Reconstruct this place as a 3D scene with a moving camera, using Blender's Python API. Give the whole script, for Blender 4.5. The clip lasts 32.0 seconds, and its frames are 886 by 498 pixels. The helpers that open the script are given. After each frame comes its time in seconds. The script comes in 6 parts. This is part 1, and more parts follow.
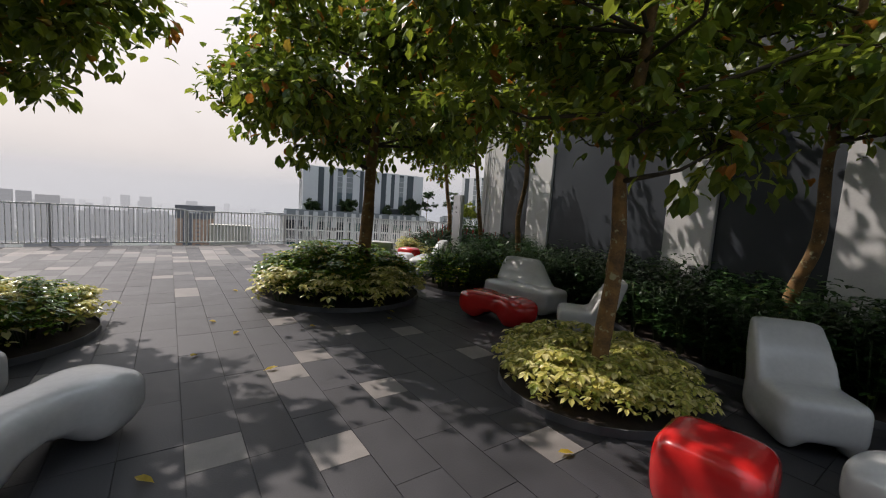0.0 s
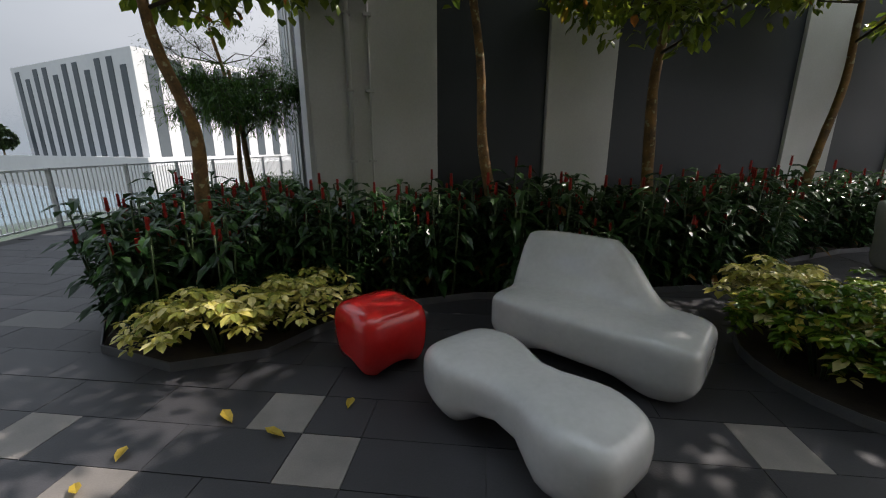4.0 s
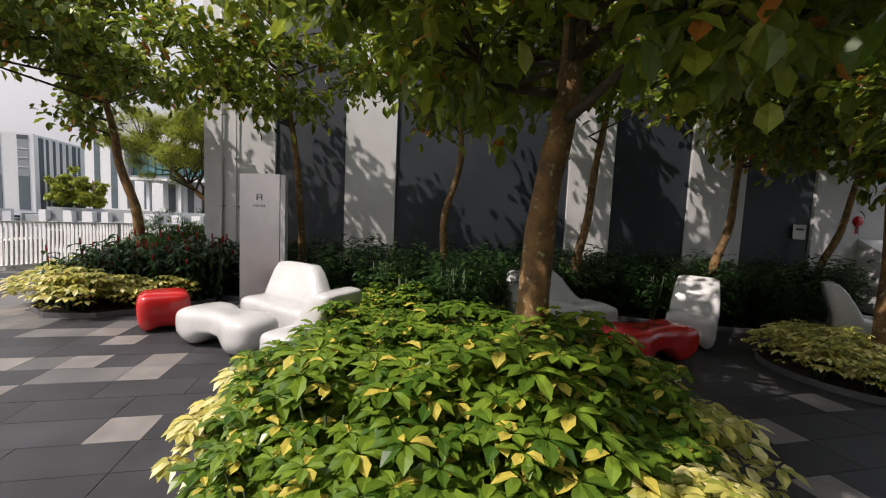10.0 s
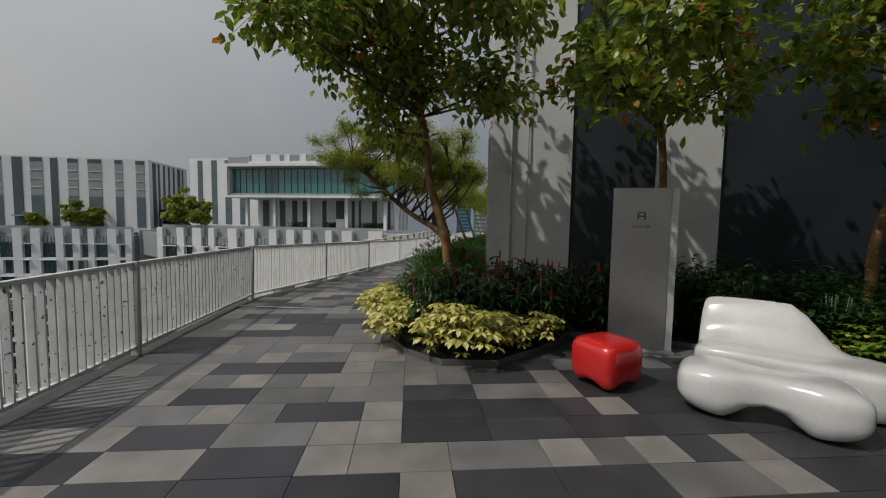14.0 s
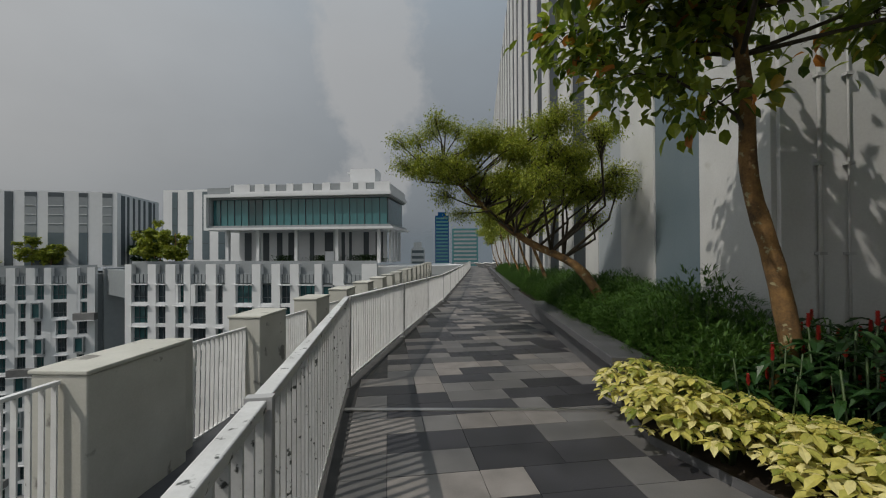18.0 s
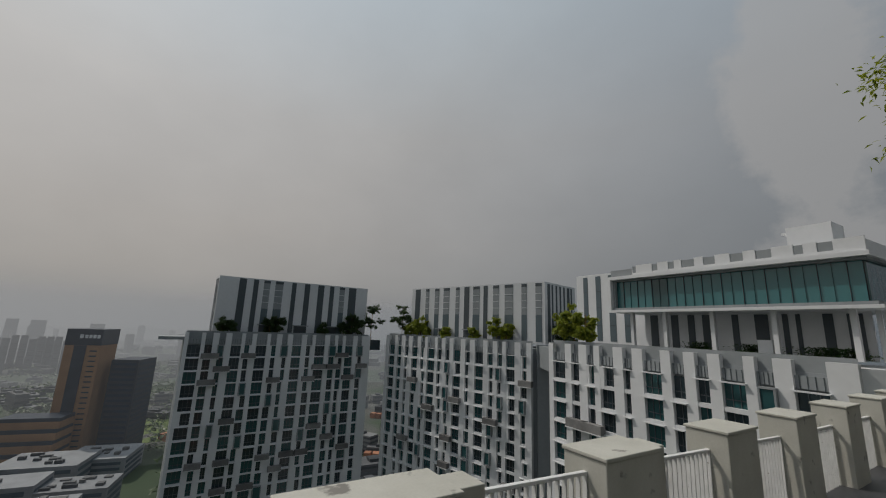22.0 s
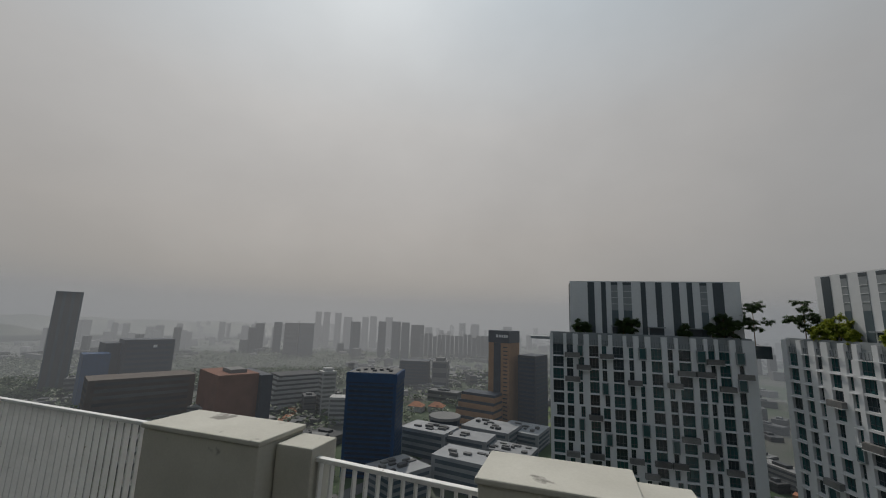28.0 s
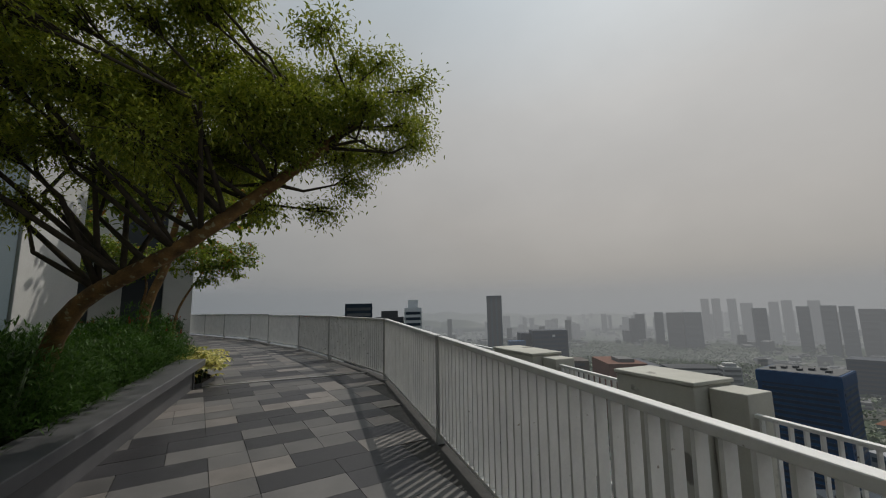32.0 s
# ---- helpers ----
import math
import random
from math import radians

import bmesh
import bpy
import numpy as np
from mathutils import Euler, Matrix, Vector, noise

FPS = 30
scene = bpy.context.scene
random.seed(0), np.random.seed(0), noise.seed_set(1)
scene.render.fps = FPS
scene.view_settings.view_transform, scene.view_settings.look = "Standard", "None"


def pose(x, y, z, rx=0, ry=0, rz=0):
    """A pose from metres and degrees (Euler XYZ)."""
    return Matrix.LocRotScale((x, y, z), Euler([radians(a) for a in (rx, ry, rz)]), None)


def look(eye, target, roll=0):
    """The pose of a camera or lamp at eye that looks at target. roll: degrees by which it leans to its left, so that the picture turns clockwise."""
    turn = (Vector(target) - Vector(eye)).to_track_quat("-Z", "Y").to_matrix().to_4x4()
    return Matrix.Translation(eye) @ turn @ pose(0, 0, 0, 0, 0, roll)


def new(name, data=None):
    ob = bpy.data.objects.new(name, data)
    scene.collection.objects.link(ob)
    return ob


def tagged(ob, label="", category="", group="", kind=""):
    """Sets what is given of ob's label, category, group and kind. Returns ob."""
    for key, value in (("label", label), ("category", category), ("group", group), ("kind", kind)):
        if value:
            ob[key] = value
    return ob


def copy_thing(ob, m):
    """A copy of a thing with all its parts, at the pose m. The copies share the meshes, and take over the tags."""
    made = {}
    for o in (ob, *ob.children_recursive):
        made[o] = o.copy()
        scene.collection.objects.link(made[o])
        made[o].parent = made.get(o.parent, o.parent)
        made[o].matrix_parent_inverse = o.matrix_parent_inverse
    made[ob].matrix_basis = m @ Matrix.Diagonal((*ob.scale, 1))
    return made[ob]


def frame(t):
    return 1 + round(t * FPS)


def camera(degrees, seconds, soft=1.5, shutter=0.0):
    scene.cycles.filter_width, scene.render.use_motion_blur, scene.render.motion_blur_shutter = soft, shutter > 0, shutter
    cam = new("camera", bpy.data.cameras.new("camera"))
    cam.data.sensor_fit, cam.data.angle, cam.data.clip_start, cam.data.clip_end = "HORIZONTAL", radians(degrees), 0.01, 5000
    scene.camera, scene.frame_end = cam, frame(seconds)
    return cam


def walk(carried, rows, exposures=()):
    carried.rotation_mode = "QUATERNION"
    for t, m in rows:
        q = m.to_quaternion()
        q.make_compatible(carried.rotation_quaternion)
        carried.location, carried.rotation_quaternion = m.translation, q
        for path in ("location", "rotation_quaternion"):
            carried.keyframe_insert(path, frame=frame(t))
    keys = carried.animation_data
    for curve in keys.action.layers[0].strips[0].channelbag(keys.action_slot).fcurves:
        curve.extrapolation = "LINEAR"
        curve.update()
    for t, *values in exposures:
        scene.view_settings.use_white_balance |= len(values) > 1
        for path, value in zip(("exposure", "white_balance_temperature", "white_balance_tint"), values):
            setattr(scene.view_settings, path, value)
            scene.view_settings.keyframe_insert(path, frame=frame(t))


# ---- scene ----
cam = camera(97.0, 32.0, soft=1.1, shutter=0.0)
EXPOSURES = ((0.0, 0.62, 6500, 16), (1.0, 0.42, 6500, 16), (2.0, 0.25, 6500, 15), (3.0, 0.16, 6500, 14), (4.0, 1.05, 6500, 14), (7.0, 0.45, 6500, 16), (8.0, 0.45, 6500, 17), (9.0, 0.38, 6500, 18), (10.0, 0.85, 6600, 18), (11.0, 0.25, 6600, 14), (13.0, -0.18, 6500, 12), (15.0, -0.15, 6400, 9), (19.0, -0.38, 6400, 9), (21.0, -0.55, 6500, 10), (23.0, -0.6, 6500, 10), (28.0, -0.6, 6500, 10), (30.0, -0.62, 6500, 10), (32.0, -0.52, 6450, 9))
PATH = [  # seconds, x, y, z, and turns in degrees
    (0, 13.151, 0.253, 1.569, 84.33, -3.79, 55.19),
    (0.5, 12.736, 0.365, 1.574, 82.38, -3.26, 67.83),
    (1, 12.346, 0.551, 1.548, 80.24, -2.88, 83.51),
    (1.5, 12.009, 0.770, 1.534, 77.97, -2.81, 101.49),
    (2, 11.690, 0.928, 1.522, 75.67, -1.86, 121.47),
    (2.5, 11.417, 1.216, 1.499, 74.28, -0.49, 141.80),
    (3, 11.090, 1.353, 1.471, 74.38, 0.45, 155.65),
    (3.5, 10.766, 1.347, 1.477, 74.79, 0.43, 169.60),
    (4, 10.410, 1.362, 1.474, 75.47, 0.09, 186.18),
    (4.5, 10.106, 1.249, 1.469, 75.63, -0.07, 203.97),
    (6.5, 8.866, 0.802, 1.516, 78.52, -0.65, 261.47),
    (7, 8.464, 0.784, 1.518, 79.77, -1.22, 266.55),
    (7.5, 8.030, 0.676, 1.520, 80.96, -1.63, 271.79),
    (8, 7.562, 0.578, 1.510, 82.00, -2.61, 281.38),
    (8.5, 7.089, 0.440, 1.498, 83.57, -2.49, 297.40),
    (9, 6.514, 0.389, 1.507, 84.39, -2.40, 316.19),
    (9.5, 6.128, 0.382, 1.510, 85.26, -2.79, 332.58),
    (10, 5.833, 0.533, 1.495, 85.28, -2.51, 347.69),
    (10.5, 5.337, 0.697, 1.484, 84.99, -2.13, 360.06),
    (11, 4.763, 0.909, 1.478, 85.64, -2.52, 364.29),
    (11.5, 4.239, 1.199, 1.489, 85.41, -2.61, 365.76),
    (12, 3.728, 1.415, 1.488, 85.48, -2.03, 363.35),
    (12.5, 3.266, 1.665, 1.506, 85.39, -1.42, 359.63),
    (13, 2.760, 1.813, 1.504, 86.13, -1.02, 356.84),
    (13.5, 2.229, 2.023, 1.526, 86.07, -0.90, 356.06),
    (14, 1.655, 2.211, 1.553, 86.05, -0.93, 355.42),
    (14.5, 1.178, 2.444, 1.550, 86.44, -0.84, 353.35),
    (15, 0.698, 2.711, 1.544, 86.25, -0.81, 352.21),
    (15.5, 0.271, 3.027, 1.542, 86.30, -0.86, 351.68),
    (17.5, -0.883, 4.844, 1.548, 88.58, -0.79, 350.63),
    (18, -0.986, 5.396, 1.546, 90.47, 0.28, 352.01),
    (18.5, -1.086, 5.909, 1.539, 93.08, 0.28, 354.78),
    (19, -1.089, 6.382, 1.548, 95.48, 0.34, 359.29),
    (19.5, -1.109, 6.843, 1.557, 97.89, 0.09, 365.55),
    (20, -1.109, 7.255, 1.612, 99.03, -0.35, 374.23),
    (20.5, -1.143, 7.631, 1.647, 99.87, -0.44, 383.92),
    (21, -1.231, 7.980, 1.658, 100.89, -1.06, 392.95),
    (21.5, -1.172, 8.275, 1.713, 101.69, -1.57, 400.97),
    (22, -1.170, 8.618, 1.732, 101.39, -2.15, 407.07),
    (22.5, -1.295, 9.363, 1.626, 100.80, -2.92, 412.98),
    (23, -1.398, 9.957, 1.576, 100.34, -3.19, 419.18),
    (23.5, -1.359, 10.184, 1.597, 100.36, -3.43, 425.56),
    (24, -1.249, 10.420, 1.539, 100.72, -3.92, 431.37),
    (24.5, -1.197, 10.754, 1.522, 99.81, -4.97, 435.41),
    (26.5, -0.753, 12.030, 1.624, 98.56, -5.75, 443.80),
    (27, -0.678, 12.540, 1.581, 99.67, -4.01, 445.93),
    (27.5, -0.541, 12.964, 1.505, 100.07, -2.85, 450.26),
    (28, -0.269, 13.427, 1.483, 99.96, -1.89, 457.26),
    (28.5, -0.066, 13.876, 1.426, 99.84, -1.17, 464.98),
    (29, 0.212, 14.266, 1.386, 99.88, -0.70, 472.75),
    (29.5, 0.434, 14.682, 1.367, 99.76, -0.02, 479.99),
    (30, 0.648, 15.009, 1.330, 99.22, 0.32, 486.20),
    (30.5, 0.871, 15.449, 1.281, 98.70, 0.87, 492.55),
    (31, 1.106, 15.870, 1.251, 98.70, 1.07, 498.45),
    (31.5, 1.265, 16.303, 1.228, 98.56, 1.42, 503.90),
    (32, 1.437, 16.746, 1.215, 98.40, 1.25, 508.16),
]
walk(cam, [(t, pose(*p)) for t, *p in PATH], EXPOSURES)

# ---- world, sun ----
SUN_AZ, SUN_EL = 112.0, 52.0
world = bpy.data.worlds.new("hazy_sky")
scene.world = world
world.use_nodes = True
wn, wl = world.node_tree.nodes, world.node_tree.links
bg = wn["Background"]
sky = wn.new("ShaderNodeTexSky")
sky.sky_type, sky.sun_disc = "NISHITA", False
sky.sun_elevation, sky.sun_rotation = radians(SUN_EL), radians(-SUN_AZ)
sky.air_density, sky.dust_density, sky.ozone_density = 1.2, 5.0, 1.0
wtc = wn.new("ShaderNodeTexCoord")
sep = wn.new("ShaderNodeSeparateXYZ")
wl.new(wtc.outputs["Generated"], sep.inputs["Vector"])
veil = wn.new("ShaderNodeValToRGB")
ve = veil.color_ramp.elements
ve[0].position, ve[0].color = 0.0, (0.36, 0.352, 0.345, 1)
ve[1].position, ve[1].color = 1.0, (0.375, 0.44, 0.5, 1)
for at_z, colour in ((0.05, (0.368, 0.356, 0.344)), (0.2, (0.408, 0.392, 0.376)), (0.45, (0.42, 0.42, 0.418)), (0.68, (0.405, 0.455, 0.495))):
    ve.new(at_z).color = (*colour, 1)
wl.new(sep.outputs["Z"], veil.inputs["Fac"])
# broad brightness towards the sun, and soft cloud
sunv = wn.new("ShaderNodeVectorMath")
sunv.operation = "DOT_PRODUCT"
wl.new(wtc.outputs["Generated"], sunv.inputs[0])
sunv.inputs[1].default_value = (-math.sin(radians(SUN_AZ)) * math.cos(radians(SUN_EL)), math.cos(radians(SUN_AZ)) * math.cos(radians(SUN_EL)), math.sin(radians(SUN_EL)))
glow = wn.new("ShaderNodeMapRange")
glow.inputs["From Min"].default_value, glow.inputs["From Max"].default_value = -0.2, 1.0
glow.inputs["To Min"].default_value, glow.inputs["To Max"].default_value = 0.63, 1.66
wl.new(sunv.outputs["Value"], glow.inputs["Value"])
cl = wn.new("ShaderNodeTexNoise")
cl.inputs["Scale"].default_value, cl.inputs["Detail"].default_value, cl.inputs["Roughness"].default_value = 2.6, 7.0, 0.55
stretch = wn.new("ShaderNodeMapping")
stretch.inputs["Scale"].default_value = (1.0, 1.0, 1.6)
stretch.inputs["Location"].default_value = (0.4, 0.1, 0.0)
wl.new(wtc.outputs["Generated"], stretch.inputs["Vector"])
wl.new(stretch.outputs["Vector"], cl.inputs["Vector"])
clr = wn.new("ShaderNodeMapRange")
clr.inputs["From Min"].default_value, clr.inputs["From Max"].default_value = 0.35, 0.7
clr.inputs["To Min"].default_value, clr.inputs["To Max"].default_value = 0.955, 1.045
wl.new(cl.outputs["Fac"], clr.inputs["Value"])
peak = wn.new("ShaderNodeMath")
peak.operation, peak.use_clamp = "POWER", False
wl.new(sunv.outputs["Value"], peak.inputs[0])
peak.inputs[1].default_value = 9.0
lift = wn.new("ShaderNodeMath")
lift.operation = "MULTIPLY_ADD"
wl.new(peak.outputs[0], lift.inputs[0])
lift.inputs[1].default_value = 0.42
wl.new(glow.outputs["Result"], lift.inputs[2])
both = wn.new("ShaderNodeMath")
both.operation = "MULTIPLY"
wl.new(lift.outputs[0], both.inputs[0])
wl.new(clr.outputs["Result"], both.inputs[1])
# cooler away from the sun, warmer under it
side = wn.new("ShaderNodeMapRange")
side.inputs["From Min"].default_value, side.inputs["From Max"].default_value = -0.4, 0.65
wl.new(sunv.outputs["Value"], side.inputs["Value"])
cool = wn.new("ShaderNodeMix")
cool.data_type = "RGBA"
cool.inputs["A"].default_value, cool.inputs["B"].default_value = (0.85, 1.0, 1.16, 1), (1.01, 1.0, 0.985, 1)
wl.new(side.outputs["Result"], cool.inputs["Factor"])
tinted = wn.new("ShaderNodeVectorMath")
tinted.operation = "MULTIPLY"
wl.new(veil.outputs["Color"], tinted.inputs[0])
wl.new(cool.outputs["Result"], tinted.inputs[1])
scaled = wn.new("ShaderNodeVectorMath")
scaled.operation = "SCALE"
wl.new(tinted.outputs["Vector"], scaled.inputs[0])
wl.new(both.outputs[0], scaled.inputs["Scale"])
clear = wn.new("ShaderNodeVectorMath")
clear.operation = "SCALE"
wl.new(sky.outputs["Color"], clear.inputs[0])
clear.inputs["Scale"].default_value = 0.006
total = wn.new("ShaderNodeVectorMath")
total.operation = "ADD"
wl.new(scaled.outputs["Vector"], total.inputs[0])
wl.new(clear.outputs["Vector"], total.inputs[1])
# a tall cumulus over the north tower, its edge broken by noise
pillow = wn.new("ShaderNodeTexNoise")
pillow.inputs["Scale"].default_value, pillow.inputs["Detail"].default_value, pillow.inputs["Roughness"].default_value = 6.5, 10.0, 0.6
wl.new(wtc.outputs["Generated"], pillow.inputs["Vector"])
off = wn.new("ShaderNodeVectorMath")
off.operation = "SUBTRACT"
wl.new(wtc.outputs["Generated"], off.inputs[0])
off.inputs[1].default_value = (-0.03, 0.86, 0.44)
squash = wn.new("ShaderNodeVectorMath")
squash.operation = "MULTIPLY"
wl.new(off.outputs["Vector"], squash.inputs[0])
squash.inputs[1].default_value = (8.5, 0.0, 2.7)
far = wn.new("ShaderNodeVectorMath")
far.operation = "LENGTH"
wl.new(squash.outputs["Vector"], far.inputs[0])
ragged = wn.new("ShaderNodeMath")
ragged.operation = "MULTIPLY_ADD"
wl.new(pillow.outputs["Fac"], ragged.inputs[0])
ragged.inputs[1].default_value = -2.2
wl.new(far.outputs["Value"], ragged.inputs[2])
puff = wn.new("ShaderNodeMapRange")
puff.inputs["From Min"].default_value, puff.inputs["From Max"].default_value = -0.42, -0.08
puff.inputs["To Min"].default_value, puff.inputs["To Max"].default_value = 0.42, 0.0
wl.new(ragged.outputs[0], puff.inputs["Value"])
cloud = wn.new("ShaderNodeMix")
cloud.data_type = "RGBA"
wl.new(puff.outputs["Result"], cloud.inputs["Factor"])
wl.new(total.outputs["Vector"], cloud.inputs["A"])
cloud.inputs["B"].default_value = (0.6, 0.58, 0.56, 1)
wl.new(cloud.outputs["Result"], bg.inputs["Color"])
bg.inputs["Strength"].default_value = 0.95
sun = new("sun", bpy.data.lights.new("sun", "SUN"))
sun.data.energy, sun.data.angle, sun.data.color = 2.7, radians(0.8), (1.0, 0.93, 0.84)
sun.matrix_world = look((0, 0, 0), tuple(-c for c in sunv.inputs[1].default_value))

# ---- helpers of this scene ----
def nt_mat(name):
    m = bpy.data.materials.new(name)
    m.use_nodes = True
    nt = m.node_tree
    return m, nt, nt.nodes["Principled BSDF"]


def surface(name, dark, light, rough=0.6, metal=0.0, gloss=0.5, scale=6.0, fine=60.0, bump=0.15, spots=None, vary=0.0, rough_var=0.12, island=False, coat=0.0, detail=4.0):
    """A material with a coarse and a fine variation, fine relief, and a shift from piece to piece."""
    m, nt, bsdf = nt_mat(name)
    n, l = nt.nodes, nt.links
    tc = n.new("ShaderNodeTexCoord")
    geo = n.new("ShaderNodeNewGeometry")
    big = n.new("ShaderNodeTexNoise")
    big.inputs["Scale"].default_value, big.inputs["Detail"].default_value = scale, detail
    l.new(geo.outputs["Position"], big.inputs["Vector"])
    small = n.new("ShaderNodeTexNoise")
    small.inputs["Scale"].default_value, small.inputs["Detail"].default_value = fine, 3.0
    l.new(geo.outputs["Position"], small.inputs["Vector"])
    blend = n.new("ShaderNodeMath")
    blend.operation = "MULTIPLY_ADD"
    l.new(small.outputs["Fac"], blend.inputs[0])
    blend.inputs[1].default_value = 0.35
    l.new(big.outputs["Fac"], blend.inputs[2])
    ramp = n.new("ShaderNodeValToRGB")
    ramp.color_ramp.elements[0].position, ramp.color_ramp.elements[1].position = 0.42, 0.92
    ramp.color_ramp.elements[0].color = (*dark, 1)
    ramp.color_ramp.elements[1].color = (*light, 1)
    l.new(blend.outputs[0], ramp.inputs["Fac"])
    out = ramp.outputs["Color"]
    if spots:
        colour, amount, size = spots
        sp = n.new("ShaderNodeTexNoise")
        sp.inputs["Scale"].default_value, sp.inputs["Detail"].default_value = size, 6.0
        l.new(geo.outputs["Position"], sp.inputs["Vector"])
        sr = n.new("ShaderNodeValToRGB")
        sr.color_ramp.elements[0].position, sr.color_ramp.elements[1].position = 1 - amount, 1.06 - amount
        l.new(sp.outputs["Fac"], sr.inputs["Fac"])
        mx = n.new("ShaderNodeMix")
        mx.data_type = "RGBA"
        l.new(sr.outputs["Color"], mx.inputs["Factor"])
        l.new(out, mx.inputs["A"])
        mx.inputs["B"].default_value = (*colour, 1)
        out = mx.outputs["Result"]
    if vary:
        hsv = n.new("ShaderNodeHueSaturation")
        mr = n.new("ShaderNodeMapRange")
        mr.inputs["To Min"].default_value, mr.inputs["To Max"].default_value = 1 - vary, 1 + vary
        if island:
            l.new(geo.outputs["Random Per Island"], mr.inputs["Value"])
        else:
            oi = n.new("ShaderNodeObjectInfo")
            l.new(oi.outputs["Random"], mr.inputs["Value"])
        l.new(mr.outputs["Result"], hsv.inputs["Value"])
        l.new(out, hsv.inputs["Color"])
        out = hsv.outputs["Color"]
    l.new(out, bsdf.inputs["Base Color"])
    rr = n.new("ShaderNodeMapRange")
    rr.inputs["To Min"].default_value, rr.inputs["To Max"].default_value = max(0.03, rough - rough_var), min(1.0, rough + rough_var)
    l.new(big.outputs["Fac"], rr.inputs["Value"])
    l.new(rr.outputs["Result"], bsdf.inputs["Roughness"])
    bsdf.inputs["Metallic"].default_value = metal
    bsdf.inputs["Specular IOR Level"].default_value = gloss
    bsdf.inputs["Coat Weight"].default_value = coat
    if bump:
        bp = n.new("ShaderNodeBump")
        bp.inputs["Strength"].default_value, bp.inputs["Distance"].default_value = bump, 0.004
        l.new(small.outputs["Fac"], bp.inputs["Height"])
        l.new(bp.outputs["Normal"], bsdf.inputs["Normal"])
    return m


def leafy(name, low, high, gold=None, share=0.0, rough=0.38, through_light=0.35, gold_edge=0.0):
    """Leaves: each island its own tint, a share of them gold or withered, some light let through."""
    m, nt, bsdf = nt_mat(name)
    n, l = nt.nodes, nt.links
    geo = n.new("ShaderNodeNewGeometry")
    ramp = n.new("ShaderNodeValToRGB")
    e = ramp.color_ramp.elements
    e[0].position, e[0].color = 0.0, (*low, 1)
    e[1].position, e[1].color = 1.0 - share - 0.02 if gold else 1.0, (*high, 1)
    if gold:
        a = e.new(1.0 - share)
        a.color = (*gold, 1)
    l.new(geo.outputs["Random Per Island"], ramp.inputs["Fac"])
    noi = n.new("ShaderNodeTexNoise")
    noi.inputs["Scale"].default_value = 30.0
    l.new(geo.outputs["Position"], noi.inputs["Vector"])
    hsv = n.new("ShaderNodeHueSaturation")
    mr = n.new("ShaderNodeMapRange")
    mr.inputs["To Min"].default_value, mr.inputs["To Max"].default_value = 0.7, 1.3
    l.new(noi.outputs["Fac"], mr.inputs["Value"])
    l.new(mr.outputs["Result"], hsv.inputs["Value"])
    l.new(ramp.outputs["Color"], hsv.inputs["Color"])
    l.new(hsv.outputs["Color"], bsdf.inputs["Base Color"])
    bsdf.inputs["Roughness"].default_value = rough
    tr = n.new("ShaderNodeBsdfTranslucent")
    l.new(hsv.outputs["Color"], tr.inputs["Color"])
    mix = n.new("ShaderNodeMixShader")
    mix.inputs["Fac"].default_value = through_light
    l.new(bsdf.outputs["BSDF"], mix.inputs[1])
    l.new(tr.outputs["BSDF"], mix.inputs[2])
    l.new(mix.outputs["Shader"], n["Material Output"].inputs["Surface"])
    return m


def glass_like(name, colour, rough=0.08):
    m, nt, bsdf = nt_mat(name)
    bsdf.inputs["Base Color"].default_value = (*colour, 1)
    bsdf.inputs["Roughness"].default_value = rough
    bsdf.inputs["Specular IOR Level"].default_value = 0.8
    return m


def link_mesh(name, me, material, parent=None, label=""):
    if material is not None and not me.materials:
        me.materials.append(material)
    ob = new(name, me)
    if parent is not None:
        ob.parent = parent
    if label:
        ob["label"] = label
    return ob


def part(name, bm, material, parent=None, label="", smooth=False):
    me = bpy.data.meshes.new(name)
    if smooth:
        for f in bm.faces:
            f.smooth = True
    bm.to_mesh(me)
    bm.free()
    return link_mesh(name, me, material, parent, label)


def empty(name, m, label="", category="", group="", kind=""):
    ob = new(name)
    ob.matrix_world = m
    ob.empty_display_size = 0.2
    return tagged(ob, label, category, group, kind)


def add_box(bm, x0, x1, y0, y1, z0, z1, m=None):
    v = [bm.verts.new(p) for p in ((x0, y0, z0), (x1, y0, z0), (x1, y1, z0), (x0, y1, z0), (x0, y0, z1), (x1, y0, z1), (x1, y1, z1), (x0, y1, z1))]
    if m is not None:
        for q in v:
            q.co = m @ q.co
    for f in ((0, 3, 2, 1), (4, 5, 6, 7), (0, 1, 5, 4), (1, 2, 6, 5), (2, 3, 7, 6), (3, 0, 4, 7)):
        bm.faces.new([v[i] for i in f])


def box(name, x0, x1, y0, y1, z0, z1, material, parent=None, label="", m=None, bevel=0.0):
    bm = bmesh.new()
    add_box(bm, x0, x1, y0, y1, z0, z1)
    if bevel:
        bmesh.ops.bevel(bm, geom=list(bm.edges), offset=bevel, segments=2, affect="EDGES", profile=0.5)
    ob = part(name, bm, material, parent, label)
    if m is not None:
        ob.matrix_basis = m
    return ob


